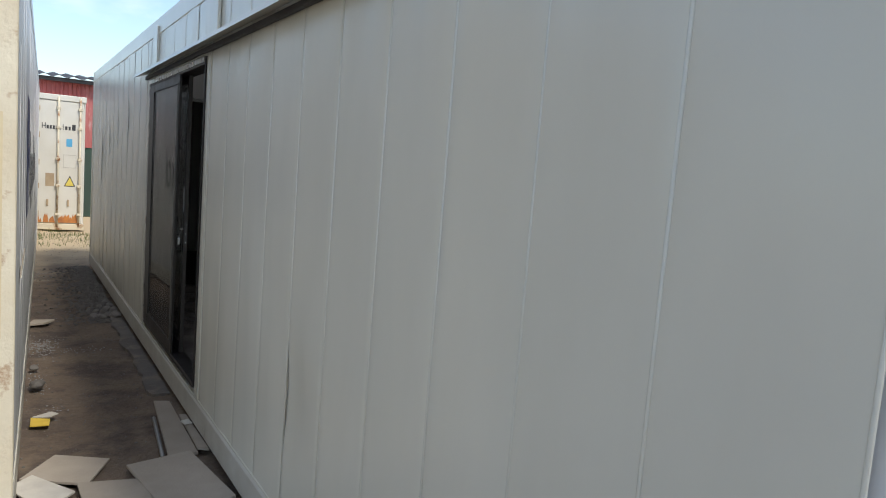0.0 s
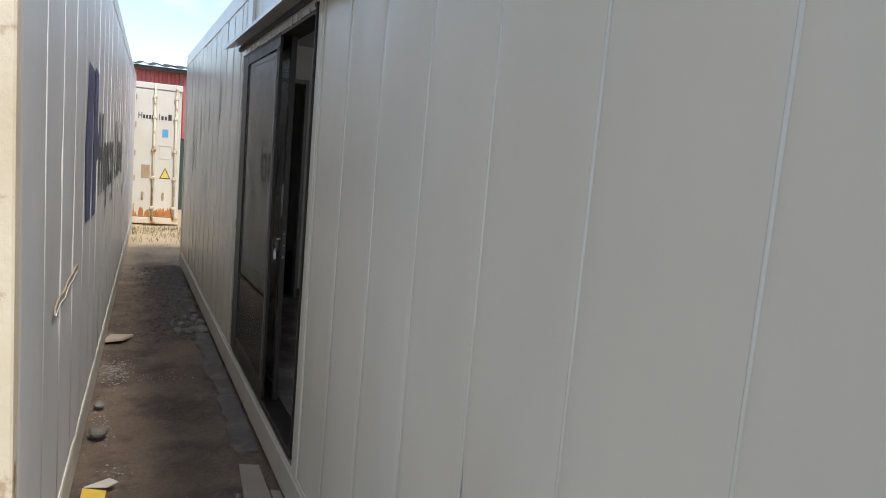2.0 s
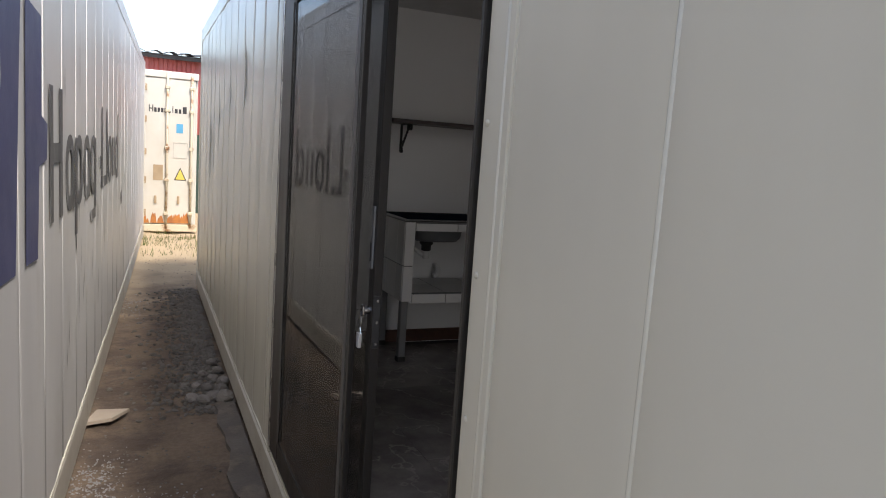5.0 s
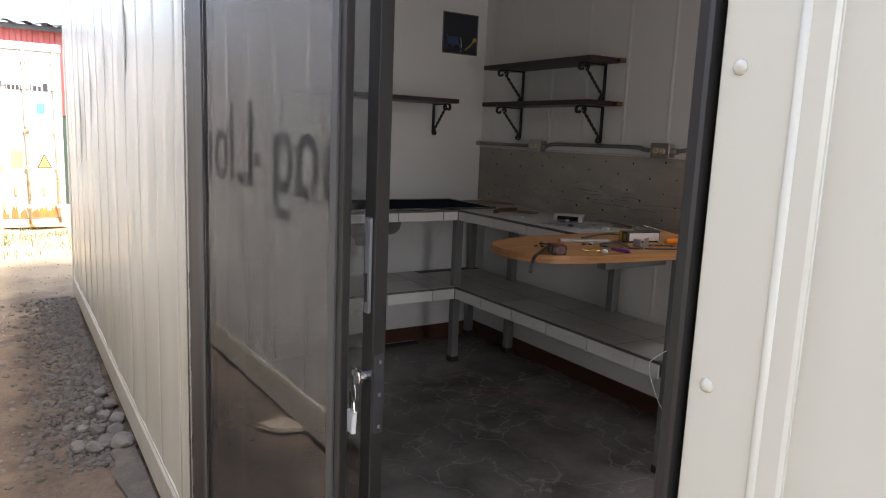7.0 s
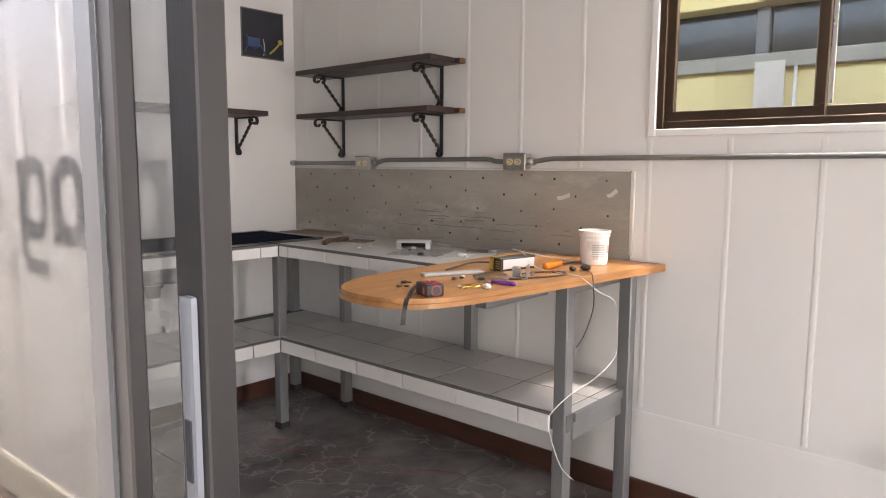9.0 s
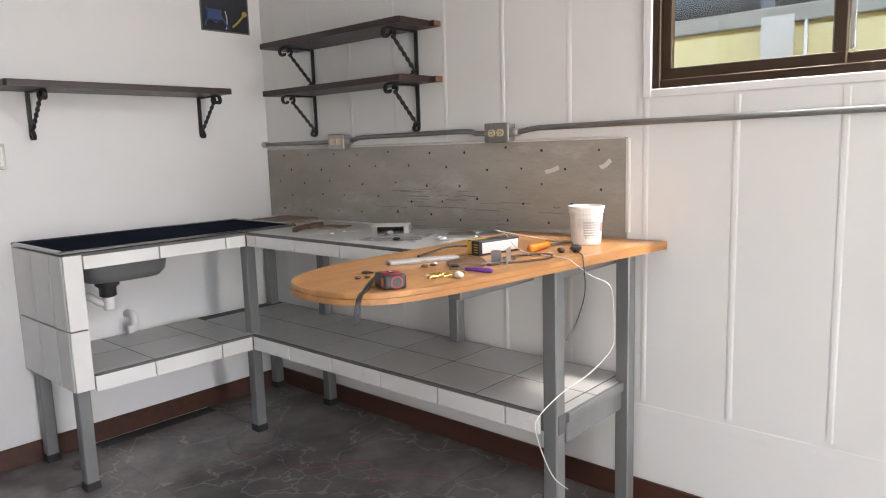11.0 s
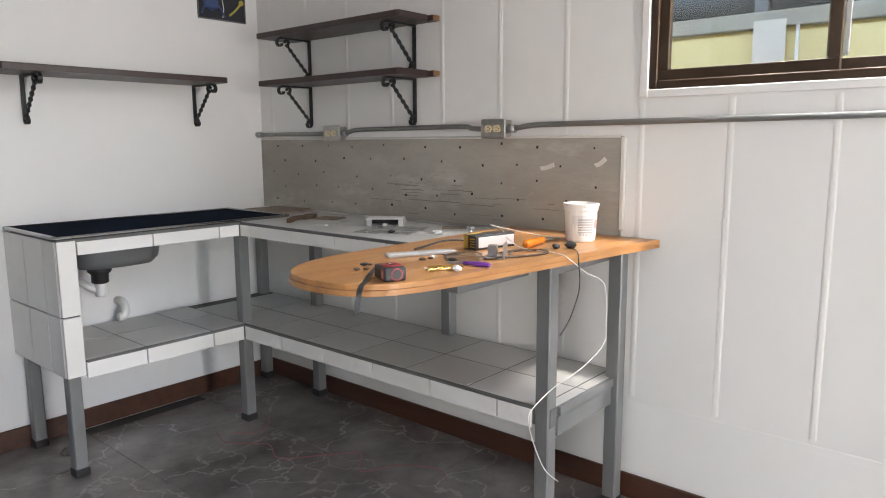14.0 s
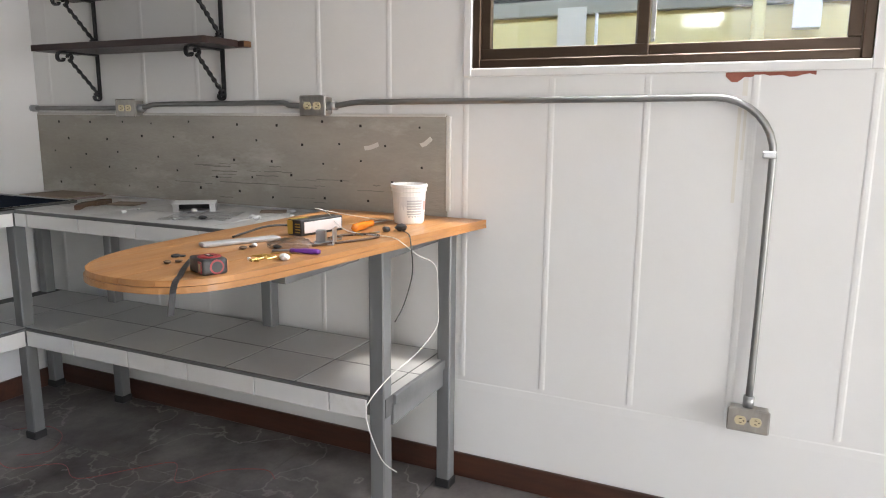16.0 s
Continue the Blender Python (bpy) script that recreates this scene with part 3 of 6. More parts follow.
def ground_height(x, y):
    if not (-3 < x < 4 and -4 < y < 18):
        return 0.0
    h = 0.030 * noise.noise(Vector((x * 1.3, y * 0.8, 1.0))) + 0.014 * noise.noise(Vector((x * 5, y * 4, 3.0)))
    h += 0.008 * noise.noise(Vector((x * 17, y * 15, 5.0)))
    return h - 0.012


gx, gy = spaced(-2500, 2500, -0.7, 1.15, 0.05), spaced(-2500, 2500, 1.5, 17.5, 0.06)
verts = [(x, y, ground_height(x, y)) for y in gy for x in gx]
w = len(gx)
faces = [(j * w + i, j * w + i + 1, (j + 1) * w + i + 1, (j + 1) * w + i) for j in range(len(gy) - 1) for i in range(w - 1)]
me = bpy.data.meshes.new("ground")
me.from_pydata(verts, [], faces)
me.materials.append(M["ground"])
me.polygons.foreach_set("use_smooth", [True] * len(faces))
tagged(new("ground", me), "brown packed dirt ground with damp dark patches", "ground", "", "structure")

# thin concrete strip beside the workshop wall
bm = bmesh.new()
edge = [(0.985, 5.2), (0.985, 7.95), (0.93, 7.92)] + [(0.86 + 0.05 * noise.noise(Vector((0, y * 2.3, 9))) + 0.04 * noise.noise(Vector((4, y * 9, 9))), y) for y in np.arange(7.8, 5.1, -0.1)]
slab_of(edge, -0.02, 0.018, bm)
structure("pavement", bm, "slab", "grey wet concrete strip beside the workshop wall")

# ---- workshop container: shell ----
X0, X1 = 1.0, 3.44            # outer faces
Y0, Y1 = -0.6, 11.6
ZF, ZC, ZT = 0.263, 2.72, 2.87
DY0, DY1, DZ0, DZ1 = 4.487, 6.55, 0.27, 2.38      # door opening
WY0, WY1, WZ0, WZ1 = 4.707, 5.907, 1.785, 2.68   # window opening
XI, YE = 3.365, 8.199

bm = bmesh.new()
box(X0 + 0.03, X0 + 0.07, 0.38, DY0, 0.20, ZT - 0.02, bm=bm)
# the gap from y -0.5 to 0.38 is an added, unseen opening near the fill lamp
box(X0 + 0.03, X0 + 0.07, Y0 + 0.01, -0.5, 0.20, ZT - 0.02, bm=bm)
box(X0 + 0.03, X0 + 0.07, -0.5, 0.38, 2.40, ZT - 0.02, bm=bm)
box(X0 + 0.03, X0 + 0.07, -0.5, 0.38, 0.20, ZF, bm=bm)
box(X0 + 0.03, X0 + 0.07, DY1, Y1 - 0.01, 0.20, ZT - 0.02, bm=bm)
box(X0 + 0.03, X0 + 0.07, DY0, DY1, DZ1, ZT - 0.02, bm=bm)
box(X0 + 0.03, X0 + 0.07, DY0, DY1, 0.20, DZ0, bm=bm)
wall_west = structure("wall_west", bm, "white_wall", "cream corrugated steel side wall with a door opening")

bm = bmesh.new()
box(XI, X1, Y0, WY0, 0.05, ZT - 0.02, bm=bm)
box(XI, X1, WY1, Y1, 0.05, ZT - 0.02, bm=bm)
box(XI, X1, WY0, WY1, 0.05, WZ0, bm=bm)
box(XI, X1, WY0, WY1, WZ1, ZT - 0.02, bm=bm)
wall_east = structure("wall_east", bm, "white_wall", "white ribbed liner wall with a window opening")

bm = box(X0 + 0.07, XI, Y1 - 0.07, Y1 - 0.003, 0.05, ZT - 0.02)
structure("wall_north", bm, "white_wall", "white end wall of the container")
bm = box(X0 + 0.07, XI, Y0 + 0.003, Y0 + 0.07, 0.05, ZT - 0.02)
structure("wall_south", bm, "white_wall", "white end wall of the container")
bm = bmesh.new()
box(1.818, XI, YE, YE + 0.06, ZF - 0.02, ZC + 0.01, bm=bm)
box(X0 + 0.07, 1.075, YE, YE + 0.06, ZF - 0.02, ZC + 0.01, bm=bm)
box(1.075, 1.818, YE, YE + 0.06, 2.405, ZC + 0.01, bm=bm)
structure("wall_partition", bm, "white_flat", "smooth white painted partition wall with a doorway")
structure("ceiling", box(X0 + 0.005, X1 - 0.005, Y0 + 0.005, Y1 - 0.005, ZC, ZC + 0.1), "ceiling", "plain white flat ceiling")
structure("roof", box(X0, X1, Y0, Y1, ZC + 0.1, ZT, 0.01), "cream", "cream steel container roof edge")
structure("floor", box(X0 + 0.07, XI, Y0 + 0.07, Y1 - 0.07, 0.06, ZF - 0.006), "floor_joint", "dark joints under the floor tiles")

# rails of the outer side
bm = box(X0 - 0.012, X0 + 0.06, Y0, Y1, 0.045, 0.205, 0.008)
rail = structure("trim_bottom_rail", bm, "rail", "dusty cream steel bottom rail of the container")
bm = box(X0 - 0.004, X0 + 0.008, Y0, Y1, 0.205, 0.222, 0.003)
structure("trim_base_bead", bm, "cream", "pale sealed bead above the bottom rail")
bm = box(X0 - 0.006, X0 + 0.02, Y0, Y1, 2.735, ZT + 0.002, 0.006)
structure("trim_top_rail", bm, "cream", "cream steel top rail of the container")
bm = box(X0 - 0.008, X0 + 0.09, Y1 - 0.09, Y1 + 0.006, 0.04, ZT + 0.012, 0.008)
structure("trim_corner_post", bm, "cream", "cream steel corner post of the container")

# outer sheets, one between each pair of seams
PITCH = 0.396
k = 0
for i in range(-12, 20):
    a, b = 4.386 + i * PITCH, 4.386 + (i + 1) * PITCH
    if a < 0.38 and b > -0.5:
        a = 0.38 if b > 0.42 else 9
    for y0, y1, z0, z1 in ((a, min(b, DY0 - 0.085), 0.222, 2.735), (max(a, DY1 + 0.02), b, 0.222, 2.735), (max(a, DY0 - 0.085), min(b, DY1 + 0.02), DZ1 + 0.045, 2.735)):
        y0, y1 = max(y0, Y0 + 0.01), min(y1, Y1 - 0.09)
        if y1 - y0 < 0.05:
            continue
        spots = [((X0, 3.12, 1.18), 0.10, 0.010), ((X0, 3.02, 1.86), 0.13, 0.008), ((X0, 2.75, 0.75), 0.3, 0.012), ((X0, 2.55, 1.0), 0.16, -0.008),
                 ((X0, 8.6, 2.0), 0.3, 0.014), ((X0, 9.4, 1.9), 0.3, 0.012), ((X0, 7.9, 2.1), 0.25, 0.014), ((X0, 10.2, 1.6), 0.4, 0.015)]
        part("panel", sheet_panel(y0 + 0.002, y1 - 0.002, z0, z1, X0, 0.009, i, spots), "cream", wall_west, smooth=True)
        k += 1
for i in range(-12, 19):
    y = 4.386 + i * PITCH
    if DY0 - 0.1 < y < DY1 + 0.03 or not 0.4 < y < Y1 - 0.12:
        continue
    bm = tube([(X0 + 0.0035, y, 0.224), (X0 + 0.003, y + 0.002, 1.2), (X0 + 0.0035, y, 2.73)], 0.0050, 8)
    part("seam", bm, "cream", wall_west, smooth=True)

# door surround: flat flashing with rivets, a small drip shelf above
flash = thing("door_flashing", (X0 - 0.004, DY0 - 0.04, DZ0), "cream folded flashing round the sliding door opening", "flashing")
part("upright", box(X0 - 0.006, X0 + 0.006, 4.384, DY0 - 0.004, 0.222, DZ1 + 0.045, 0.003), "cream", flash)
part("upright", box(X0 - 0.012, X0 + 0.006, DY1 + 0.001, DY1 + 0.022, 0.222, DZ1 + 0.045, 0.003), "cream", flash)
part("head", box(X0 - 0.013, X0 + 0.006, DY0 - 0.004, DY1 + 0.001, DZ1 + 0.002, DZ1 + 0.045, 0.003), "cream", flash)
part("fold", tube([(X0 - 0.004, DY0 - 0.078, 0.23), (X0 - 0.004, DY0 - 0.078, DZ1 + 0.04)], 0.005, 8), "cream", flash, smooth=True)
for i in range(8):
    part("rivet", lathe((0, 0, 0), [(0.0075, 0), (0.0065, 0.003), (0.0035, 0.0048), (0.0, 0.0052)], 8), "cream", flash, smooth=True).matrix_local = \
        Matrix.Translation(Vector((X0 - 0.005, 4.462, 2.316 - 0.279 * i)) - BASE[flash]) @ Matrix.Rotation(radians(-90), 4, "Y") @ Matrix.Translation(BASE[flash])

awning = thing("door_canopy", (X0, 4.9, 2.42), "narrow cream sheet canopy with dark underside above the door", "canopy")
bm = bmesh.new()
prof = [(X0 - 0.004, 2.475), (X0 - 0.115, 2.43), (X0 - 0.12, 2.405), (X0 - 0.108, 2.415), (X0 - 0.004, 2.455)]
rings = [[bm.verts.new((x, y, z)) for x, z in prof] for y in (1.9, 6.84)]
for i in range(5):
    bm.faces.new((rings[0][i], rings[0][(i + 1) % 5], rings[1][(i + 1) % 5], rings[1][i]))
bm.faces.new(rings[0][::-1]), bm.faces.new(rings[1])
part("sheet", bm, "cream", awning)
# added dark strip that stands for the shade beneath the canopy sheet
part("bracket", box(X0 - 0.03, X0 - 0.004, 2.0, 6.7, 2.395, 2.425, 0.003), "roof_dark", awning, "dark strip for the shade under the sheet")
for y in (6.20, 4.20):
    part("upright", box(X0 - 0.022, X0 - 0.001, y, y + 0.2, 2.46, 2.80, 0.004), "cream", awning)

# ---- sliding door ----
door = thing("sliding_door", (1.04, 5.8, DZ0), "open dark bronze aluminium sliding door with tinted glass", "door")
bm = bmesh.new()
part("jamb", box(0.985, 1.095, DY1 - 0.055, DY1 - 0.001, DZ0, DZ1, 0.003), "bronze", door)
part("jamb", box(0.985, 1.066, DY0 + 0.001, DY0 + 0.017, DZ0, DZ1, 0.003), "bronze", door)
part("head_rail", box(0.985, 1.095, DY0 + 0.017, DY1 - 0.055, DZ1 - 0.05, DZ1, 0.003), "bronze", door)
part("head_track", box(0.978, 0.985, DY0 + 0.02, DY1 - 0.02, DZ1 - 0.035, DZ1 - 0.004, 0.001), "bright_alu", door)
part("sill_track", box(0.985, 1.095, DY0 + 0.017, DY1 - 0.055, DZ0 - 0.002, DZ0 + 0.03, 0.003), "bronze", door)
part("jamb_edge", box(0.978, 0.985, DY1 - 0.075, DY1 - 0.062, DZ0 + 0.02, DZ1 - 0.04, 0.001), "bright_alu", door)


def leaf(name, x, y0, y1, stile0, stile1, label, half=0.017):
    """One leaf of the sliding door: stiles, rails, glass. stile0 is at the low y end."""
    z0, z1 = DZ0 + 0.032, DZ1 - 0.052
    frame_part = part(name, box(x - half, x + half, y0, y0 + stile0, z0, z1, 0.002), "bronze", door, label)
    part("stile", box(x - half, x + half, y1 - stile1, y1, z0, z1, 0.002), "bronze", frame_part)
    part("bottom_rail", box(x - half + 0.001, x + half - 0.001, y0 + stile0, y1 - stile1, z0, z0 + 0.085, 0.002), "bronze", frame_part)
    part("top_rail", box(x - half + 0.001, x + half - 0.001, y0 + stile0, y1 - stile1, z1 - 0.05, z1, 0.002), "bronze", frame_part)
    pane = part("pane", box(x - 0.003, x + 0.003, y0 + stile0 - 0.004, y1 - stile1 + 0.004, z0 + 0.08, z1 - 0.045), "door_pane", frame_part, "grey tinted glass pane")
    pane.visible_shadow = False
    return frame_part


front = leaf("fixed_leaf", 0.989, 5.232, 6.492, 0.026, 0.20, "fixed glazed leaf with insect screen", 0.008)
back = leaf("moving_leaf", 1.057, 5.226, 6.44, 0.046, 0.06, "sliding glazed leaf pushed open", 0.014)
part("edge_strip", box(0.9770, 0.9808, 5.2585, 5.287, DZ0 + 0.12, DZ1 - 0.1), "bead_grey", front, "dull aluminium bead")
part("edge_strip", box(0.9770, 0.9808, 6.262, 6.290, DZ0 + 0.12, DZ1 - 0.1), "bead_grey", front, "dull aluminium bead")
part("edge_strip", box(0.9770, 0.9808, 5.287, 6.262, DZ1 - 0.115, DZ1 - 0.10), "bead_grey", front, "dull aluminium bead")
part("pull_plate", box(1.036, 1.0428, 5.236, 5.256, 1.353, 1.536, 0.006, segments=2), "steel_paint", back, "grey recessed pull plate")
part("pull_slot", box(1.0345, 1.0365, 5.241, 5.251, 1.375, 1.43, 0.0005), "rubber", back)
part("lock_case", box(1.046, 1.068, 5.2225, 5.2265, 1.116, 1.275, 0.001), "black_plastic", back, "black lock keep with screws")
for z in (1.13, 1.195, 1.26):
    part("screw", box(1.055, 1.061, 5.2212, 5.2227, z - 0.004, z + 0.004), "silver", back)
part("lock_cylinder", tube([(1.0438, 5.249, 1.228), (1.033, 5.249, 1.228)], 0.012, 14), "silver", back, "round key lock")


# insect screen before the fixed pane: fine dark mesh that lets most of the light by
mesh_tree = M["screen"].node_tree
see, mixed = mesh_tree.nodes.new("ShaderNodeBsdfTransparent"), mesh_tree.nodes.new("ShaderNodeMixShader")
mixed.inputs[0].default_value = 0.26
mesh_tree.links.new(see.outputs[0], mixed.inputs[1])
mesh_tree.links.new(mesh_tree.nodes["Principled BSDF"].outputs[0], mixed.inputs[2])
mesh_tree.links.new(mixed.outputs[0], mesh_tree.nodes["Material Output"].inputs[0])
bm = bmesh.new()
bm.faces.new([bm.verts.new(c) for c in ((0.9795, 5.287, DZ0 + 0.12), (0.9795, 6.262, DZ0 + 0.12), (0.9795, 6.262, DZ1 - 0.105), (0.9795, 5.287, DZ1 - 0.105))])
part("insect_screen", bm, "screen", front, "fine grey insect screen")

KY = 5.249
keys = thing("key_ring", (1.02, KY, 1.14), "steel key in the lock with two white tagged keys hanging", "keys")
bow = [(1.021, KY + 0.016 * math.cos(a), 1.228 + 0.015 * math.sin(a)) for a in np.linspace(0, 2 * math.pi, 17)]
part("key", tube(bow, 0.0028, 6, tube([(1.033, KY - 0.003, 1.228), (1.0195, KY - 0.003, 1.228)], 0.0095, 10)), "silver", keys)
loop = [(1.017, KY + 0.004 + 0.013 * math.cos(a), 1.195 + 0.019 * math.sin(a)) for a in np.linspace(0, 2 * math.pi, 19)]
part("ring", tube(loop, 0.0015, 6), "silver", keys)
for dy, lean in ((-0.009, 0.004), (0.009, -0.003)):
    part("shank", tube([(1.017, KY + dy * 0.4 + 0.004, 1.178), (1.017, KY + dy + 0.004, 1.155)], 0.0022, 6), "silver", keys)
    part("tag", tube([(1.016, KY + dy + 0.004, 1.158), (1.016, KY + dy + lean + 0.004, 1.115)], 0.0062, 8), "cable_white", keys, "white plastic key tag")

# ---- east wall: ribs, plinth panel, window ----
for i in range(-10, 13):
    y = 4.688 + i * 0.3095
    if not -0.4 < y < 11.4:
        continue
    spans = [(0.665, ZC - 0.002)]
    if WY0 - 0.04 < y < WY1 + 0.04:
        spans = [(0.665, WZ0 - 0.035), (WZ1 + 0.03, ZC - 0.002)]
    for z0, z1 in spans:
        bm = bmesh.new()
        prof = [(0.0, -0.012), (-0.0019, -0.007), (-0.0024, 0.0), (-0.0019, 0.007), (0.0, 0.012)]
        lo, hi = ([bm.verts.new((XI + dx, y + dy, z)) for dx, dy in prof] for z in (z0, z1))
        for q in range(4):
            bm.faces.new((lo[q], lo[q + 1], hi[q + 1], hi[q]))
        bm.faces.new(lo[::-1]), bm.faces.new(hi)
        part("rib", bm, "white_wall", wall_east)
bm = bmesh.new()
prof = [(0.002, ZF), (-0.003, ZF), (-0.003, 0.620), (-0.0015, 0.645), (0.002, 0.656)]
lo, hi = ([bm.verts.new((XI + dx, y, z)) for dx, z in prof] for y in (Y0 + 0.08, YE))
for q in range(4):
    bm.faces.new((lo[q + 1], lo[q], hi[q], hi[q + 1]))
structure("trim_plinth_panel", bm, "white_wall", "smooth white plinth panel along the liner wall")
structure("baseboard_east", box(XI - 0.018, XI - 0.0035, Y0 + 0.08, YE - 0.001, ZF, ZF + 0.096, 0.003), "wood_dark", "dark red stained wooden skirting board")
structure("baseboard_north", box(1.820, XI - 0.023, YE - 0.014, YE - 0.0005, ZF, ZF + 0.096, 0.003), "wood_dark", "dark red stained wooden skirting board")

win = thing("window", (XI + 0.03, 5.3, WZ0), "dark brown aluminium sliding window in a white trim", "window")
win["kind"] = "structure"
win.name = "window_1"
T0, T1 = WY0 - 0.028, WY1 + 0.027
for nm, b in (("trim_left", (T1 - 0.03, T1, WZ0 - 0.026, WZ1 + 0.026)), ("trim_right", (T0, T0 + 0.03, WZ0 - 0.026, WZ1 + 0.026)),
              ("trim_bottom", (T0 + 0.03, T1 - 0.03, WZ0 - 0.026, WZ0 + 0.003)), ("trim_top", (T0 + 0.03, T1 - 0.03, WZ1 - 0.003, WZ1 + 0.026))):
    part("trim", box(XI - 0.012, XI + 0.02, *b, 0.003), "white_wall", win)
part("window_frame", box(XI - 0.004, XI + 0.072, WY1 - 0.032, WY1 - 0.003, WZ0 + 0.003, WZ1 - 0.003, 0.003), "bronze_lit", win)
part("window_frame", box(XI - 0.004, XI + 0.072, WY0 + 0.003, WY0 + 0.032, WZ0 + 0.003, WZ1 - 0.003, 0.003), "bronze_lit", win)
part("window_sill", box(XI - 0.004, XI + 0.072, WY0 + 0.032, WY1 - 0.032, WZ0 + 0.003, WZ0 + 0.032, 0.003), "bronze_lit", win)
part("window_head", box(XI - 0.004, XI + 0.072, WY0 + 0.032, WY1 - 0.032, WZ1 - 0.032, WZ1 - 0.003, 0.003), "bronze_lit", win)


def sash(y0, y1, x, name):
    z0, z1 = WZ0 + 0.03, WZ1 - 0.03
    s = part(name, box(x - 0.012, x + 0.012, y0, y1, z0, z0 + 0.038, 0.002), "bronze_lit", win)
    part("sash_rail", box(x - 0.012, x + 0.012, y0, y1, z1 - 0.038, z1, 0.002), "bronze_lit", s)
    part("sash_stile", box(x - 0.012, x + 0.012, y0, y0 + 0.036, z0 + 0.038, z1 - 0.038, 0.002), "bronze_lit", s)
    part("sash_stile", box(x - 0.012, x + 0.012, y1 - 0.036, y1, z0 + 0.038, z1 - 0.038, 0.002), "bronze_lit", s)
    p = part("pane", box(x - 0.002, x + 0.002, y0 + 0.033, y1 - 0.033, z0 + 0.035, z1 - 0.035), "pane", s, "clear glass pane")
    p.visible_shadow = False
    return s


sash(5.316, WY1 - 0.030, XI + 0.020, "inner_sash")
rs = sash(WY0 + 0.030, 5.362, XI + 0.052, "outer_sash")
part("edge_strip", box(XI + 0.030, XI + 0.039, 5.300, 5.314, WZ0 + 0.075, WZ1 - 0.07, 0.001), "bright_alu", rs, "bright aluminium weather strip")
part("latch", box(XI - 0.002, XI + 0.006, 5.877, 5.885, 1.94, 2.06, 0.002), "rubber", win)

# primer smear and drip under the window
bm = bmesh.new()
ring = []
for i in range(15):
    f = i / 14
    y = 5.083 - 0.240 * f
    t = 0.004 + 0.012 * max(0, noise.noise(Vector((f * 6, 2, 0))) + 0.45)
    t += 0.018 if 0.03 < f < 0.16 else 0
    ring.append((y, 1.756 - t))
top = [bm.verts.new((XI - 0.0016, y, 1.758)) for y, z in ring]
low = [bm.verts.new((XI - 0.0016, y, z)) for y, z in ring]
for i in range(14):
    bm.faces.new((top[i], low[i], low[i + 1], top[i + 1]))
part("primer_smear", bm, "rust_smear", wall_east, "dark red primer smear under the window")
for y, z0, z1, wd in ((5.026, 1.69, 1.742, 0.007), (5.036, 1.37, 1.655, 0.005), (5.020, 1.50, 1.655, 0.004)):
    part("drip_stain", box(XI - 0.0014, XI - 0.0004, y - wd, y + wd, z0, z1), "drip", wall_east)

# ---- opposite container, turned a little towards the workshop ----
LT = -math.degrees(math.atan(0.035))
left = thing("shipping_container", (0.005, 3.85, 0.0), "long white refrigerated shipping container with dents and black marks", "container", turn=LT)
CW, CL, NEAR = 2.44, 12.19, -0.48
part("core", box(-CW + 0.01, -0.008, NEAR + 0.02, CL - 0.01, 0.18, 2.82), "grey_white", left)
part("bottom_rail", box(-0.06, 0.006, NEAR, CL, 0.03, 0.215, 0.006), "rail", left)
part("rail_bead", box(-0.006, 0.005, NEAR + 0.16, CL - 0.1, 0.215, 0.232, 0.002), "cream", left)
part("top_rail", box(-CW, 0.004, NEAR, CL, 2.74, 2.875, 0.008), "grey_white", left)
part("base", box(-CW, -0.07, NEAR + 0.02, CL - 0.02, 0.03, 0.18), "rail", left)
post = part("corner_post", box(-0.20, 0.004, NEAR - 0.012, NEAR + 0.07, 0.03, 2.88, 0.006), "rust_cream", left, "rusty cream corner post")
part("corner_post", box(-CW, -CW + 0.2, NEAR - 0.012, NEAR + 0.07, 0.03, 2.88, 0.006), "rust_cream", left)
part("end_panel", box(-CW + 0.2, -0.20, NEAR + 0.02, NEAR + 0.06, 0.2, 2.74), "rust_cream", left)
part("corner_post", box(-0.1, 0.006, CL - 0.09, CL + 0.002, 0.03, 2.88, 0.006), "cream", left)
n = 26
pw = (CL - 0.17) / n
for i in range(-1, n):
    y0 = 0.08 + i * pw
    spots = [((0, 0.85, 1.06), 0.22, -0.012), ((0, 1.2, 1.07), 0.14, -0.012), ((0, 0.45, 1.05), 0.16, -0.014), ((0, 0.58, 1.59), 0.08, -0.012)]
    part("panel", sheet_panel(y0, y0 + pw, 0.232, 2.74, 0.0, 0.006, 50 + i, spots, facing=1, rows=22), "grey_white", left, smooth=True)
    if i > -1:
        part("seam", tube([(-0.003, y0, 0.234), (-0.002, y0, 1.3), (-0.003, y0, 2.735)], 0.0045, 6), "grey_white", left, smooth=True)
# long gouge in the side
gouge = [(0.003, 0.36, 1.065), (0.004, 0.46, 1.082), (0.003, 0.56, 1.080), (0.004, 0.64, 1.072), (0.003, 0.70, 1.078), (0.004, 0.80, 1.092), (0.004, 0.95, 1.088), (0.003, 1.10, 1.094), (0.003, 1.22, 1.086)]
part("gouge", strip(smooth_path(gouge, 3), (0, 0.2, 1), 0.026, 0.005), "gouge", left, "bent scraped dent with bare cream edges")
part("gouge_edge", tube(smooth_path([(p[0] + 0.003, p[1], p[2] - 0.016) for p in gouge], 3), 0.0022, 6), "cream", left, smooth=True)


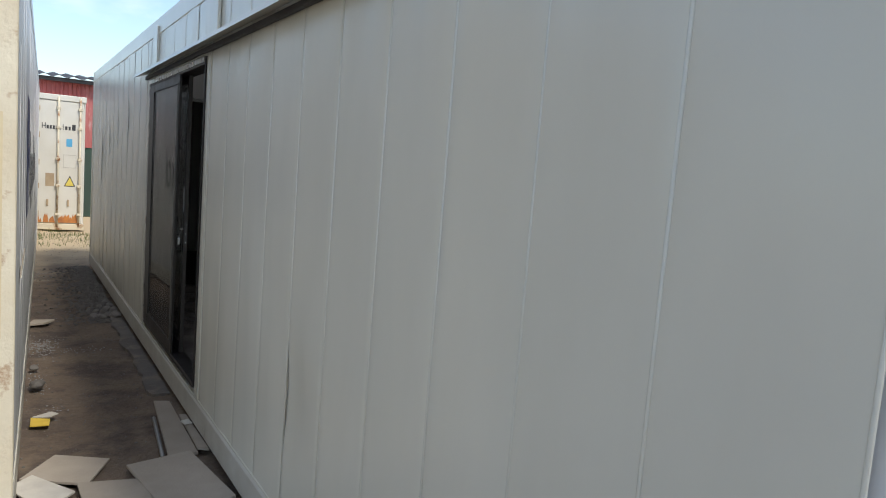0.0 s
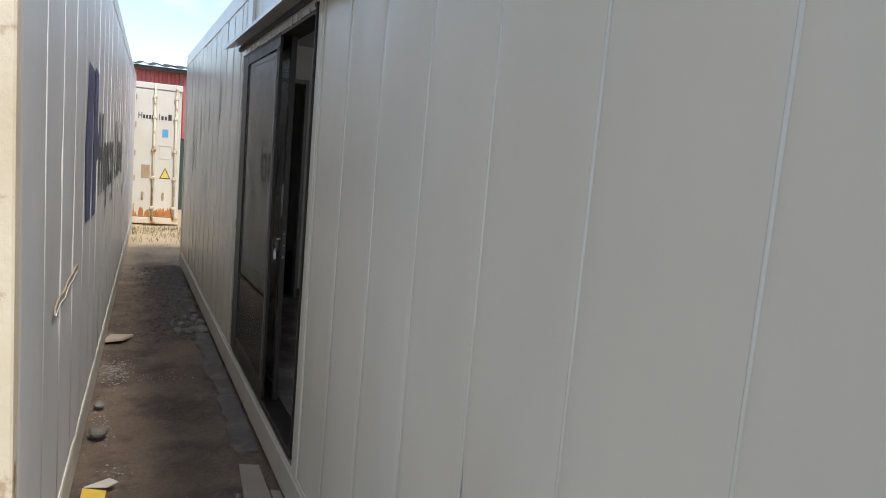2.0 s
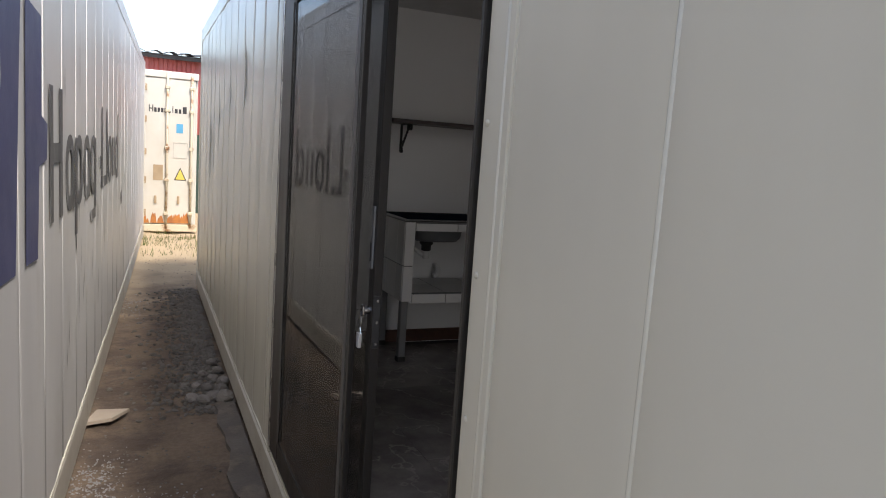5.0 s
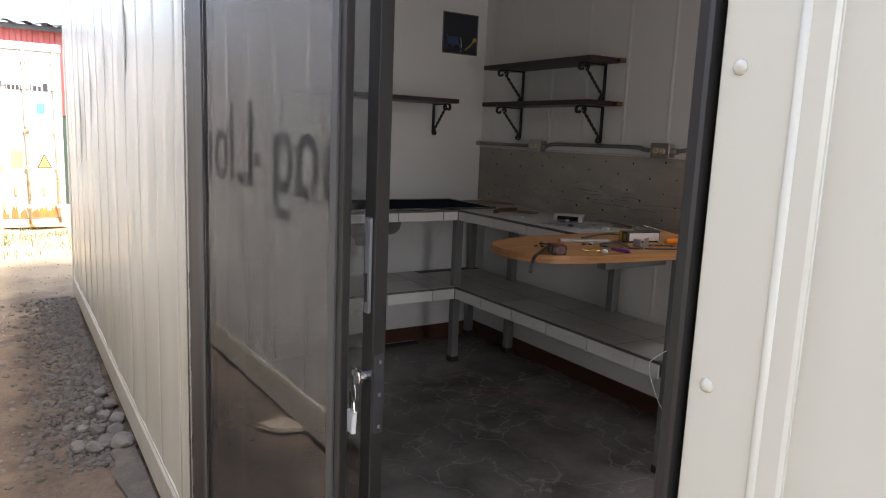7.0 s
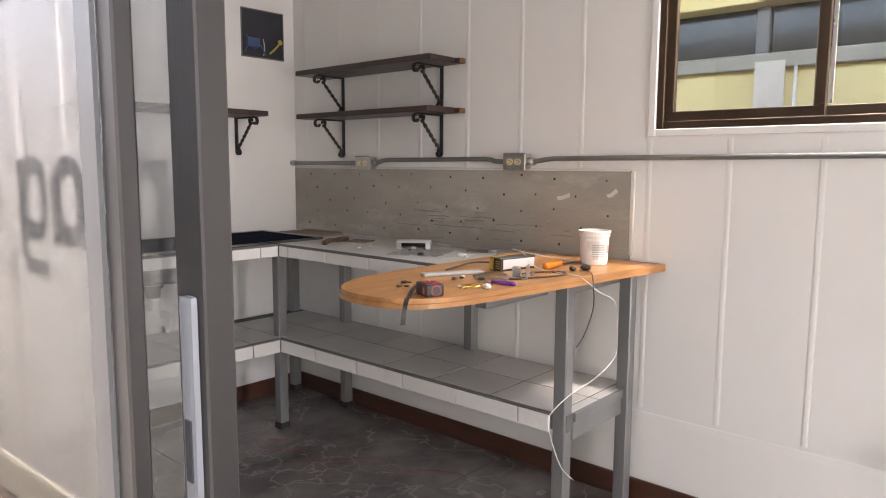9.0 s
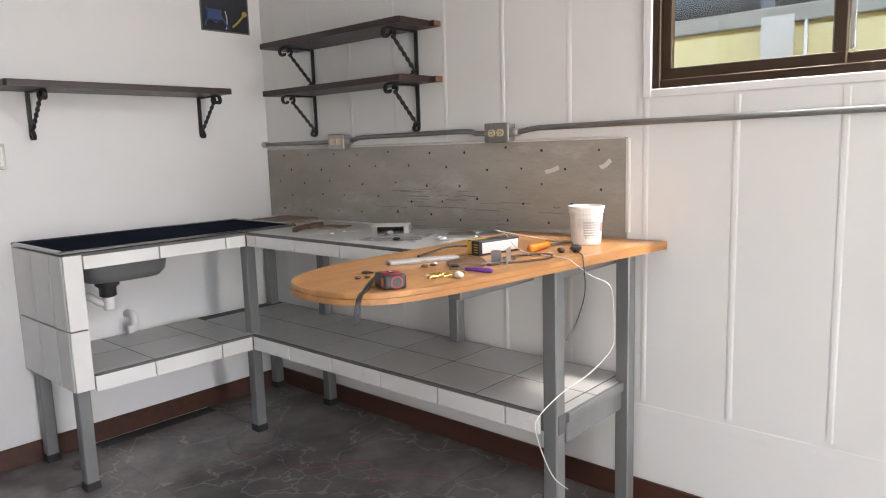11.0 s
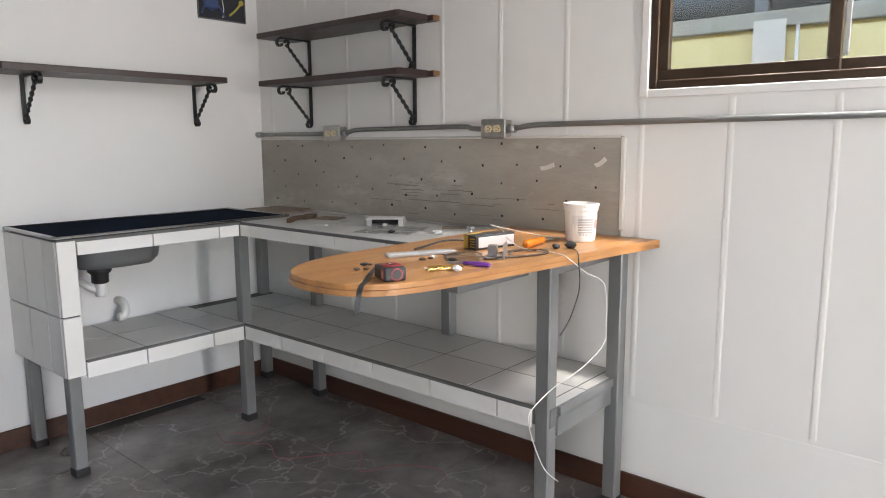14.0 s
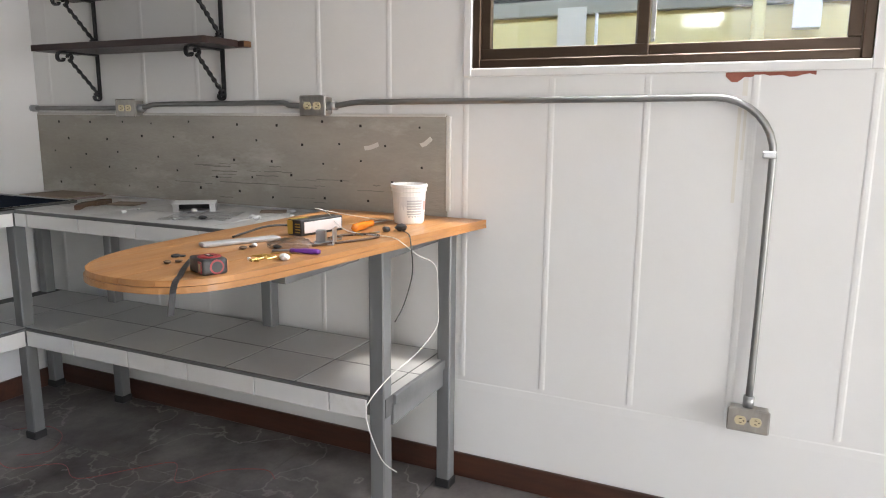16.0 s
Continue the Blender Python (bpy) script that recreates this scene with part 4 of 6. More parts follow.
def wall_shape(name, corners, mat, label="", lift=0.004):
    """A thin painted shape on the container's side, from (along, height) corners."""
    bm = bmesh.new()
    a = [bm.verts.new((lift, s, z)) for s, z in corners]
    f = bm.faces.new(a)
    if f.normal.x < 0:
        f.normal_flip()
    return part(name, bm, mat, left, label)


wall_shape("emblem", [(1.62, 2.09), (1.98, 2.07), (1.95, 1.90), (1.86, 1.25), (1.57, 1.26), (1.50, 1.66), (1.55, 1.80)], "logo_blue", "dark blue painted emblem")
wall_shape("emblem", [(2.05, 2.10), (2.34, 2.08), (2.33, 1.74), (2.46, 1.71), (2.44, 1.58), (2.28, 1.56), (2.24, 1.24), (2.02, 1.25)], "logo_blue", "dark blue painted emblem")


def mark(s0, s1, z0, z1):
    bm = box(0.003, 0.0045, s0, s1, z0, z1)
    part("mark", bm, "faded_ink", left)


def bowl(s, z, w_, h_, thick=0.085):
    """A rounded ring-shaped mark."""
    pts = []
    for i in range(21):
        a = 2 * math.pi * i / 20
        c, si = math.cos(a), math.sin(a)
        pts.append((0.0042, s + w_ / 2 * math.copysign(abs(c) ** 0.75, c), z + h_ / 2 * math.copysign(abs(si) ** 0.75, si)))
    part("mark", strip(pts, (1, 0, 0), 0.0012, thick), "faded_ink", left)


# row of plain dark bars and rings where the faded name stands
SHIFT = 0.09
S = 2.60 - SHIFT
mark(S, S + 0.085, 1.33, 1.86), mark(S + 0.25, S + 0.335, 1.33, 1.86), mark(S + 0.085, S + 0.25, 1.56, 1.64)
for s, kind in ((3.02 - SHIFT, "a"), (3.36 - SHIFT, "p"), (3.70 - SHIFT, "a"), (4.04 - SHIFT, "g")):
    bowl(s + 0.15, 1.50, 0.21, 0.28, 0.07)
    if kind == "p":
        mark(s, s + 0.07, 1.19, 1.66)
    if kind == "g":
        mark(s + 0.24, s + 0.31, 1.24, 1.66), mark(s + 0.03, s + 0.27, 1.18, 1.24)
    if kind == "a":
        mark(s + 0.24, s + 0.31, 1.33, 1.60)
mark(4.45, 4.58, 1.46, 1.54)
mark(4.62, 4.70, 1.33, 1.86), mark(4.70, 4.92, 1.33, 1.40)
mark(5.00, 5.07, 1.33, 1.86)
bowl(5.27, 1.50, 0.22, 0.28, 0.07)
mark(5.50, 5.57, 1.36, 1.66), mark(5.66, 5.73, 1.36, 1.66)
bowl(5.95, 1.50, 0.21, 0.28, 0.07), mark(6.06, 6.13, 1.33, 1.86)
# scuffs and dark streaks further along
random.seed(7)
for i in range(60):
    s = random.uniform(2.6, 9.5)
    z = random.uniform(0.6, 2.0)
    h = random.uniform(0.06, 0.45)
    wall_shape("scuff", [(s, z), (s + 0.008, z + h * 0.4), (s + 0.003, z + h), (s - 0.006, z + h * 0.5)], "black_ink")
wall_shape("scuff", [(6.5, 1.05), (6.62, 1.06), (6.60, 1.18), (6.51, 1.17)], "black_ink", "dark scraped patch")
# stacked number on the end post, on a yellowed patch
NY = NEAR - 0.0132
part("number_patch", box(-0.198, -0.046, NEAR - 0.0128, NEAR - 0.011, 0.93, 1.88), "number_tan", left, "yellowed painted patch")
for i, ch in enumerate("872814"):
    letters("number", ch, 0.143, pose(-0.078 if ch == "1" else -0.096, NY, 1.799 - 0.1155 * i, 90, 0, 0), "black_ink", left, 0.95)
letters("number", "4", 0.115, pose(-0.10, NY, 1.003, 90, 0, 0), "black_ink", left, 1.0)
for a in ((-0.136, -0.132, 0.938, 1.066), (-0.068, -0.064, 0.938, 1.066), (-0.132, -0.068, 0.938, 0.942), (-0.132, -0.068, 1.062, 1.066)):
    part("number_frame", box(a[0], a[1], NY - 0.0005, NEAR - 0.0125, a[2], a[3]), "black_ink", left)

# ---- far container, its door leaf towards the lane ----
FY = 16.6
far = thing("shipping_container", (-0.2, FY, 0.0), "white shipping container with rusted closed cargo door", "container")
part("body", box(-1.15, 1.30, FY + 0.06, FY + 6.0, 0.10, 2.80, 0.02), "door_white", far)
leaf_far = part("cargo_door", box(0.36, 1.26, FY, FY + 0.05, 0.16, 2.70, 0.012), "door_white", far, "chipped white cargo door")
part("cargo_door", box(-1.1, 0.33, FY, FY + 0.05, 0.16, 2.70, 0.012), "door_white", far)
part("door_header", box(-1.15, 1.31, FY - 0.02, FY + 0.06, 2.70, 2.82, 0.01), "door_white", far)
part("door_sill", box(-1.15, 1.31, FY - 0.03, FY + 0.06, 0.02, 0.15, 0.01), "rust_cream", far)
for x in (0.80, 1.20):
    rod = part("lock_rod", tube([(x, FY - 0.035, 0.1), (x, FY - 0.035, 2.78)], 0.021, 8), "rust_cream", leaf_far, smooth=True)
    for z in (0.35, 0.95, 1.50, 2.15, 2.55):
        part("rod_guide", box(x - 0.04, x + 0.04, FY - 0.062, FY - 0.001, z - 0.03, z + 0.03, 0.008), "rust_cream", leaf_far)
for z in (0.36, 0.93, 1.42, 1.98, 2.52):
    part("hinge", box(0.34, 0.47, FY - 0.022, FY - 0.001, z - 0.055, z + 0.055, 0.004), "tan_ink", leaf_far, "brown painted hinge plate")
    for dx, dz in ((0.03, 0.03), (0.03, -0.03), (0.10, 0.03), (0.10, -0.03)):
        part("bolt", box(0.34 + dx - 0.008, 0.34 + dx + 0.008, FY - 0.028, FY - 0.022, z + dz - 0.008, z + dz + 0.008, 0.003), "rust_cream", leaf_far)
part("notice", box(0.58, 0.74, FY - 0.004, FY - 0.001, 0.93, 1.20), "tan_ink", leaf_far, "tan notice plate")
part("sticker", box(0.95, 1.06, FY - 0.004, FY - 0.001, 1.77, 1.93), "sky_ink", leaf_far, "light blue sticker")
for a in ((0.90, 1.14, 1.33, 1.338), (0.90, 1.14, 1.592, 1.60), (0.90, 0.908, 1.338, 1.592), (1.132, 1.14, 1.338, 1.592)):
    part("document_frame", box(a[0], a[1], FY - 0.006, FY - 0.001, a[2], a[3]), "rail", leaf_far)
bm = bmesh.new()
for d, y in ((0.0, FY - 0.003),):
    v = [bm.verts.new(c) for c in ((0.92, y, 0.94), (1.13, y, 0.94), (1.025, y, 1.17))]
    bm.faces.new(v)
part("warning_edge", bm, "black_ink", leaf_far, "black edge of the warning triangle")
bm = bmesh.new()
bm.faces.new([bm.verts.new(c) for c in ((0.945, FY - 0.0045, 0.955), (1.105, FY - 0.0045, 0.955), (1.025, FY - 0.0045, 1.135))])
part("warning_triangle", bm, "yellow_ink", leaf_far, "yellow warning triangle")
for x0, x1, h in ((0.50, 0.515, .12), (0.555, 0.57, .12), (0.585, 0.625, .075), (0.64, 0.68, .075), (0.695, 0.735, .075), (0.75, 0.775, .075), (0.82, 0.85, .03), (0.88, 0.892, .12), (0.92, 0.965, .075), (0.985, 1.025, .075), (1.05, 1.115, .12)):
    part("mark", box(x0, x1, FY - 0.003, FY - 0.001, 2.11, 2.11 + h), "black_ink", leaf_far)
part("mark", box(0.515, 0.555, FY - 0.003, FY - 0.001, 2.16, 2.175), "black_ink", leaf_far)
random.seed(3)
for i in range(26):
    x, z = random.choice((random.uniform(0.40, 0.76), random.uniform(0.84, 1.16))), 0.17
    h, wd = random.uniform(0.04, 0.20), random.uniform(0.02, 0.06)
    bm = bmesh.new()
    bm.faces.new([bm.verts.new((x + dx * wd, FY - 0.0015 - 0.0001 * i, z + dz * h)) for dx, dz in ((-1, 0), (1, 0), (0.7, 0.5), (0.2, 1), (-0.4, 0.75), (-0.8, 0.5))])
    part("rust_patch", bm, "rust_orange", leaf_far, "orange rust patch")
for x in (0.62, 1.0):
    part("handle_hub", box(x - 0.02, x + 0.02, FY - 0.03, FY - 0.001, 0.52, 0.66, 0.006), "tan_ink", leaf_far)

# ---- shed behind ----
SY = 20.2
shed = thing("shed", (0.5, SY, 0.0), "corrugated shed with faded red upper wall, dark green below", "shed")
for i in range(44):
    x = -3.2 + i * 0.19
    bm = bmesh.new()
    prof = [(0, 0), (0.03, -0.03), (0.085, -0.03), (0.115, 0), (0.19, 0)]
    lo, hi = ([bm.verts.new((x + dx, SY + dy, z)) for dx, dy in prof] for z in (1.78, 3.42))
    for q in range(4):
        bm.faces.new((lo[q], lo[q + 1], hi[q + 1], hi[q]))
    part("sheet", bm, "red_sheet", shed)
part("lower_wall", box(-3.2, 5.2, SY + 0.002, SY + 0.05, 0, 1.78, 0.01), "green_sheet", shed, "dark green lower wall")
part("back_wall", box(-3.2, 5.2, SY + 0.06, SY + 5, 0, 3.4), "roof_dark", shed)
part("fascia", box(-3.3, 5.3, SY - 0.25, SY - 0.21, 3.36, 3.46, 0.01), "roof_dark", shed)
bm = bmesh.new()
cols = [(-3.4 + i * 0.055, 0.028 * math.sin(i * 0.055 * 2 * math.pi / 0.33)) for i in range(160)]
rows_ = [[bm.verts.new((x, SY + y, 3.49 + dz + z)) for x, dz in cols] for y, z in ((-0.35, 0.0), (3.0, 0.35))]
for i in range(len(cols) - 1):
    bm.faces.new((rows_[0][i], rows_[0][i + 1], rows_[1][i + 1], rows_[1][i]))
low = [[bm.verts.new(v.co - Vector((0, 0, 0.012))) for v in r] for r in rows_]
for i in range(len(cols) - 1):
    bm.faces.new((low[0][i + 1], low[0][i], low[1][i], low[1][i + 1]))
    bm.faces.new((rows_[0][i], low[0][i], low[0][i + 1], rows_[0][i + 1]))
part("roof", bm, "roof_dark", shed, "dark corrugated roof sheet")

# ---- neighbouring house outside the window ----
HX = 5.5
house = thing("neighbouring_house", (HX + 2, 5.0, 0.0), "pale yellow rendered house with dark windows and grey sill", "house")
# walls run on past the window's view to cut sky light in the gap
part("wall", box(HX, HX + 0.2, -6, 14, 0, 2.258), "yellow_wall", house)
part("wall", box(HX, HX + 0.2, -6, 14, 2.74, 3.21), "yellow_wall", house)
part("sill_band", box(HX - 0.06, HX + 0.2, -6, 14, 2.258, 2.352, 0.006), "sill_grey", house)
part("lintel_band", box(HX - 0.10, HX + 0.2, -6, 14, 2.66, 2.74, 0.006), "yellow_wall", house)
part("back_wall", box(HX + 0.2, HX + 5, -6, 14, 0, 3.21), "yellow_wall", house)
for i in range(11):
    y = -2.52 + i * 1.09
    wn_ = part("window", box(HX + 0.09, HX + 0.11, y + 0.05, y + 1.05, 2.36, 2.66), "house_glass", house, "dark window pane")
    part("frame", box(HX + 0.05, HX + 0.12, y - 0.03, y + 0.05, 2.352, 2.66, 0.004), "house_trim", wn_)
for y, wd, top, mt in ((6.03, 0.18, 2.300, "label_pale"),):
    part("notice", box(HX - 0.068, HX - 0.062, y, y + wd, 1.90, top), "paper", house, "pale notice sheet")
part("downpipe", tube([(HX - 0.10, 5.07, 0), (HX - 0.10, 5.07, 2.72)], 0.034, 10), "yellow_wall", house, smooth=True)
part("downpipe", tube([(HX - 0.075, 5.965, 0), (HX - 0.075, 5.965, 2.258)], 0.010, 8), "pvc", house, smooth=True)
meter = part("meter_box", box(HX - 0.16, HX - 0.062, 4.766, 4.902, 2.11, 2.385, 0.012, segments=2), "pvc", house, "pale plastic meter box")
part("dial", tube([(HX - 0.172, 4.85, 2.30), (HX - 0.160, 4.85, 2.30)], 0.022, 14), "white_card", meter, "round white dial")
for y, z, r in ((5.00, 2.352, 0.022), (4.965, 2.352, 0.030), (4.93, 2.352, 0.024), (5.015, 2.300, 0.016)):
    bm = bmesh.new()
    bmesh.ops.create_icosphere(bm, subdivisions=2, radius=r)
    for v in bm.verts:
        v.co *= 1 + 0.4 * noise.noise(v.co * 40 + Vector((y * 9, 0, 0)))
    bmesh.ops.translate(bm, vec=(HX - 0.07, y, z + r * 0.6), verts=bm.verts)
    part("sill_clutter", bm, "black_plastic" if r > 0.022 else "white_card", house)
# out-of-view roof, added to keep the gap beside the window dim
part("roof", box(3.62, HX + 5.4, -6.4, 14.4, 3.22, 3.30, 0.02), "roof_dark", house, "added unseen roof that dims the gap by the window")

# ---- the room's fittings ----
LAYOUT[0] = ROOM
LOW, PART = 0.228, 8.10        # floor and partition in the layout
# ---- doorway frame in the partition ----
dj = thing("doorway_frame", (1.5, PART + 0.03, LOW), "dark grey metal door frame in the partition", "door frame")
part("post", box(1.835, 1.869, PART - 0.03, PART + 0.09, LOW, 2.30, 0.003), "steel_paint", dj)
part("post", box(1.121, 1.155, PART - 0.03, PART + 0.09, LOW, 2.30, 0.003), "steel_paint", dj)
part("lintel", box(1.155, 1.835, PART - 0.03, PART + 0.09, 2.262, 2.298, 0.003), "steel_paint", dj)

# ---- workshop: bench along the liner wall and the partition ----
BX, BY = 2.833, 7.555          # front faces of the long and the short run
TOP, SHELF = 1.180, 0.710
LEG = 0.050
bench = thing("workbench", (3.0, 7.0, LOW), "grey steel L-shaped workbench with white tiled edges and lower shelf", "workbench")


def leg(x, y, z1):
    l_ = part("leg", box(x, x + LEG, y, y + LEG, LOW + 0.03, z1, 0.004), "steel_paint", bench)
    part("rubber_foot", box(x - 0.004, x + LEG + 0.004, y - 0.004, y + LEG + 0.004, LOW, LOW + 0.034, 0.004), "rubber", l_, "black rubber foot")


leg(BX + 0.004, 5.933, 1.167), leg(3.245, 5.90, 1.167)
leg(BX + 0.009, 7.579, 1.12), leg(3.276, 7.574, 1.12), leg(3.272, 8.03, 1.12)
part("post", box(3.285, 3.285 + LEG, 6.70, 6.70 + LEG, SHELF, 1.12, 0.004), "steel_paint", bench)
leg(2.066, 7.613, 1.12), leg(2.066, 8.03, 1.12)
# steel under the tops
part("apron", box(BX + 0.05, 3.33, 5.955, 5.988, 1.122, 1.167, 0.003), "steel_paint", bench)
part("arm", box(2.32, 2.52, 6.05, 6.30, 1.158, 1.1685, 0.003, turn=-20), "steel_paint", bench, "grey steel plate under the board")
part("arm", box(2.50, BX + 0.02, 6.02, 6.07, 1.122, 1.1685, 0.003), "steel_paint", bench)
part("shelf_rail", box(BX + 0.05, 3.272, 5.925, 5.955, 0.612, 0.678, 0.003), "steel_paint", bench)
part("shelf_bed", box(BX + 0.012, XI - 0.025, 5.93, PART - 0.016, 0.648, SHELF - 0.002), "grout", bench)
part("shelf_bed", box(2.07, BX + 0.012, BY + 0.012, PART - 0.016, 0.648, SHELF - 0.002), "grout", bench)
part("top_bed", box(BX + 0.012, XI - 0.012, 6.447, PART - 0.002, 1.118, TOP - 0.002), "grout", bench)
part("top_bed", box(2.07, BX + 0.012, BY + 0.012, PART - 0.002, 1.160, TOP - 0.002), "grout", bench)
part("top_bed", box(2.07, BX + 0.012, BY + 0.012, BY + 0.04, 1.118, 1.160), "grout", bench)
part("edge_grout", box(BX + 0.0015, BX + 0.0125, 5.992, 7.565, SHELF - 0.011, SHELF - 0.001), "grout", bench)
part("edge_grout", box(2.125, BX + 0.0015, BY + 0.0015, BY + 0.0125, SHELF - 0.011, SHELF - 0.001), "grout", bench)
part("edge_grout", box(BX + 0.0015, BX + 0.0125, 6.447, 7.565, TOP - 0.013, TOP - 0.001), "grout", bench)
part("edge_grout", box(2.045, BX + 0.0015, BY + 0.0015, BY + 0.0125, TOP - 0.013, TOP - 0.001), "grout", bench)
part("side_bed", box(2.055, 2.112, BY + 0.012, PART - 0.002, 0.665, 1.118), "grout", bench)
part("shelf_edge_strip", box(BX + 0.052, 3.272, 5.917, 5.931, 0.680, SHELF + 0.001, 0.002), "steel_paint", bench)
TILES = {}


def tile(x0, x1, y0, y1, z0, z1, mat="tile_white"):
    """One glazed tile; tiles of one size share their mesh."""
    (x0, y0, z0), (x1, y1, z1) = ROOM @ Vector((x0, y0, z0)), ROOM @ Vector((x1, y1, z1))
    size = tuple(round(v, 3) for v in (x1 - x0, y1 - y0, z1 - z0))
    if (size, mat) not in TILES:
        ob = part("tile", box(-size[0] / 2, size[0] / 2, -size[1] / 2, size[1] / 2, -size[2] / 2, size[2] / 2, 0.0016), mat, None)
        TILES[size, mat] = ob.data
    else:
        ob = new("tile", TILES[size, mat])
    ob.parent = bench
    ob.location = Vector(((x0 + x1) / 2, (y0 + y1) / 2, (z0 + z1) / 2)) - BASE[bench]


G = 0.005
# front edges of the long run
ys = [BY, 7.483, 7.200, 6.912, 6.625, 6.447]
for a, b in zip(ys, ys[1:]):
    tile(BX, BX + 0.012, b + G, a, 1.118, TOP - 0.012)
ys = [BY, 7.283, 6.996, 6.711, 6.418, 6.125, 5.990]
for a, b in zip(ys, ys[1:]):
    tile(BX, BX + 0.012, b + G, a, 0.638, SHELF - 0.010)
# front edges of the short run
xs = [2.119, 2.423, 2.730, BX]
for a, b in zip(xs, xs[1:]):
    tile(a, b - G, BY, BY + 0.012, 1.118, TOP - 0.012)
xs = [2.119, 2.365, 2.674, BX]
for a, b in zip(xs, xs[1:]):
    tile(a, b - G, BY, BY + 0.012, 0.638, SHELF - 0.010)
# upright edge and side cheek
for z0, z1 in ((0.652, 0.884), (0.890, TOP - 0.006)):
    tile(2.045, 2.114, BY, BY + 0.012, z0, z1)
    for y0, y1 in ((BY + 0.017, 7.690), (7.696, 7.880), (7.886, PART - 0.004)):
        tile(2.041, 2.053, y0, y1, z0, z1)
# shelf and top faces
for x0, x1 in ((BX + 0.016, 3.078), (3.085, 3.333)):
    for i in range(8):
        y1 = 7.570 + 0.4325 - i * 0.2900
        y0 = max(y1 - 0.2840, 5.934)
        y1 = min(y1, PART - 0.018)
        if y1 - y0 > 0.03:
            tile(x0, x1, y0, y1, SHELF - 0.010, SHELF, "tile_grey")
for x0, x1 in ((2.119, 2.360), (2.365, 2.668), (2.674, BX + 0.010)):
    for y0, y1 in ((BY + 0.016, 7.836), (7.843, PART - 0.018)):
        tile(x0, x1, y0, y1, SHELF - 0.010, SHELF, "tile_grey")
for x0, x1 in ((BX + 0.016, 3.078), (3.085, XI - 0.014)):
    for i in range(5):
        y1 = 7.765 - i * 0.2900
        tile(x0, x1, max(y1 - 0.2840, 6.449), y1, TOP - 0.010, TOP, "tile_grey")
tile(BX + 0.016, XI - 0.014, 7.772, PART - 0.006, TOP - 0.010, TOP, "tile_grey")

# ---- pine board on the bench ----
end = [(2.645, 6.440), (2.43, 6.437), (2.29, 6.407), (2.187, 6.347), (2.137, 6.265), (2.127, 6.165), (2.147, 6.075), (2.212, 6.003), (2.33, 5.962), (2.45, 5.942)]
out = [(p.x, p.y) for p in smooth_path([(x, y, 0) for x, y in end], 5)]
out += [(3.33, 5.822), (XI - 0.012, 5.816), (XI - 0.012, 6.440)]
board = thing("pine_worktop", (2.8, 6.1, 1.169), "varnished orange pine worktop with a rounded end on the bench", "worktop")


def clipped(points, lo, hi):
    """The part of an outline that lies between two lines across it."""
    for keep, c in ((1, lo), (-1, hi)):
        res = []
        for p, q in zip(points, points[1:] + points[:1]):
            dp, dq = (p[1] - c) * keep, (q[1] - c) * keep
            if dp >= 0:
                res.append(p)
            if dp * dq < 0:
                f = dp / (dp - dq)
                res.append((p[0] + (q[0] - p[0]) * f, c))
        points = res
    return points


stave_edges = [5.80, 5.90, 5.98, 6.085, 6.175, 6.275, 6.36, 6.45]
for lo, hi in zip(stave_edges, stave_edges[1:]):
    part("stave", slab_of(clipped(out, lo + 0.0003, hi - 0.0003), 1.1835, 1.197, bevel=0.0012), "butcher", board)
mid = Vector((2.75, 6.15))
rim = [tuple(Vector(p) + (Vector(p) - mid).normalized() * 0.005) if p[0] < 3.2 and p[1] < 6.43 else p for p in out]
part("edge_moulding", slab_of(rim, 1.169, 1.183, bevel=0.003), "butcher", board, "rounded lower edge of the board")

# ---- sink ----
sink = thing("kitchen_sink", (2.5, 7.8, TOP), "stainless steel drop-in sink with dark drainer on the tiled bench", "sink")
SX0, SX1, SY0, SY1, SZ = 2.037, 3.12, 7.560, PART - 0.010, TOP
bm = bmesh.new()
box(SX0, SX1, SY0, SY0 + 0.014, SZ, SZ + 0.012, 0.004, bm)
box(SX0, SX1, SY1 - 0.02, SY1, SZ, SZ + 0.014, 0.004, bm)
box(SX0, SX0 + 0.02, SY0 + 0.014, SY1 - 0.02, SZ, SZ + 0.014, 0.004, bm)
box(SX1 - 0.02, SX1, SY0 + 0.014, SY1 - 0.02, SZ, SZ + 0.014, 0.004, bm)
part("rim", bm, "stainless", sink)
# drainer plate with the dark reflection put into its colour
part("drainer", box(SX0 + 0.02, SX1 - 0.02, SY0 + 0.014, SY1 - 0.02, SZ + 0.001, SZ + 0.009, 0.002), "drain_board", sink, "steel drainer with its dark reflection painted on")
bm = bmesh.new()
rows_ = []
for sc, z in ((1.0, 1.158), (0.99, 1.11), (0.94, 1.062), (0.82, 1.036), (0.45, 1.026)):
    ring = []
    for k in range(28):
        a = 2 * math.pi * k / 28
        c, si = math.cos(a), math.sin(a)
        ring.append(bm.verts.new((2.335 + 0.190 * sc * math.copysign(abs(c) ** 0.55, c), 7.80 + 0.19 * sc * math.copysign(abs(si) ** 0.55, si), z)))
    rows_.append(ring)
for a, b in zip(rows_, rows_[1:]):
    for k in range(28):
        bm.faces.new((b[k], b[(k + 1) % 28], a[(k + 1) % 28], a[k]))
bm.faces.new(rows_[-1][::-1])
bm.faces.new(rows_[0])
part("basin", bm, "sink_under", sink, "grey underside of the basin", smooth=True)
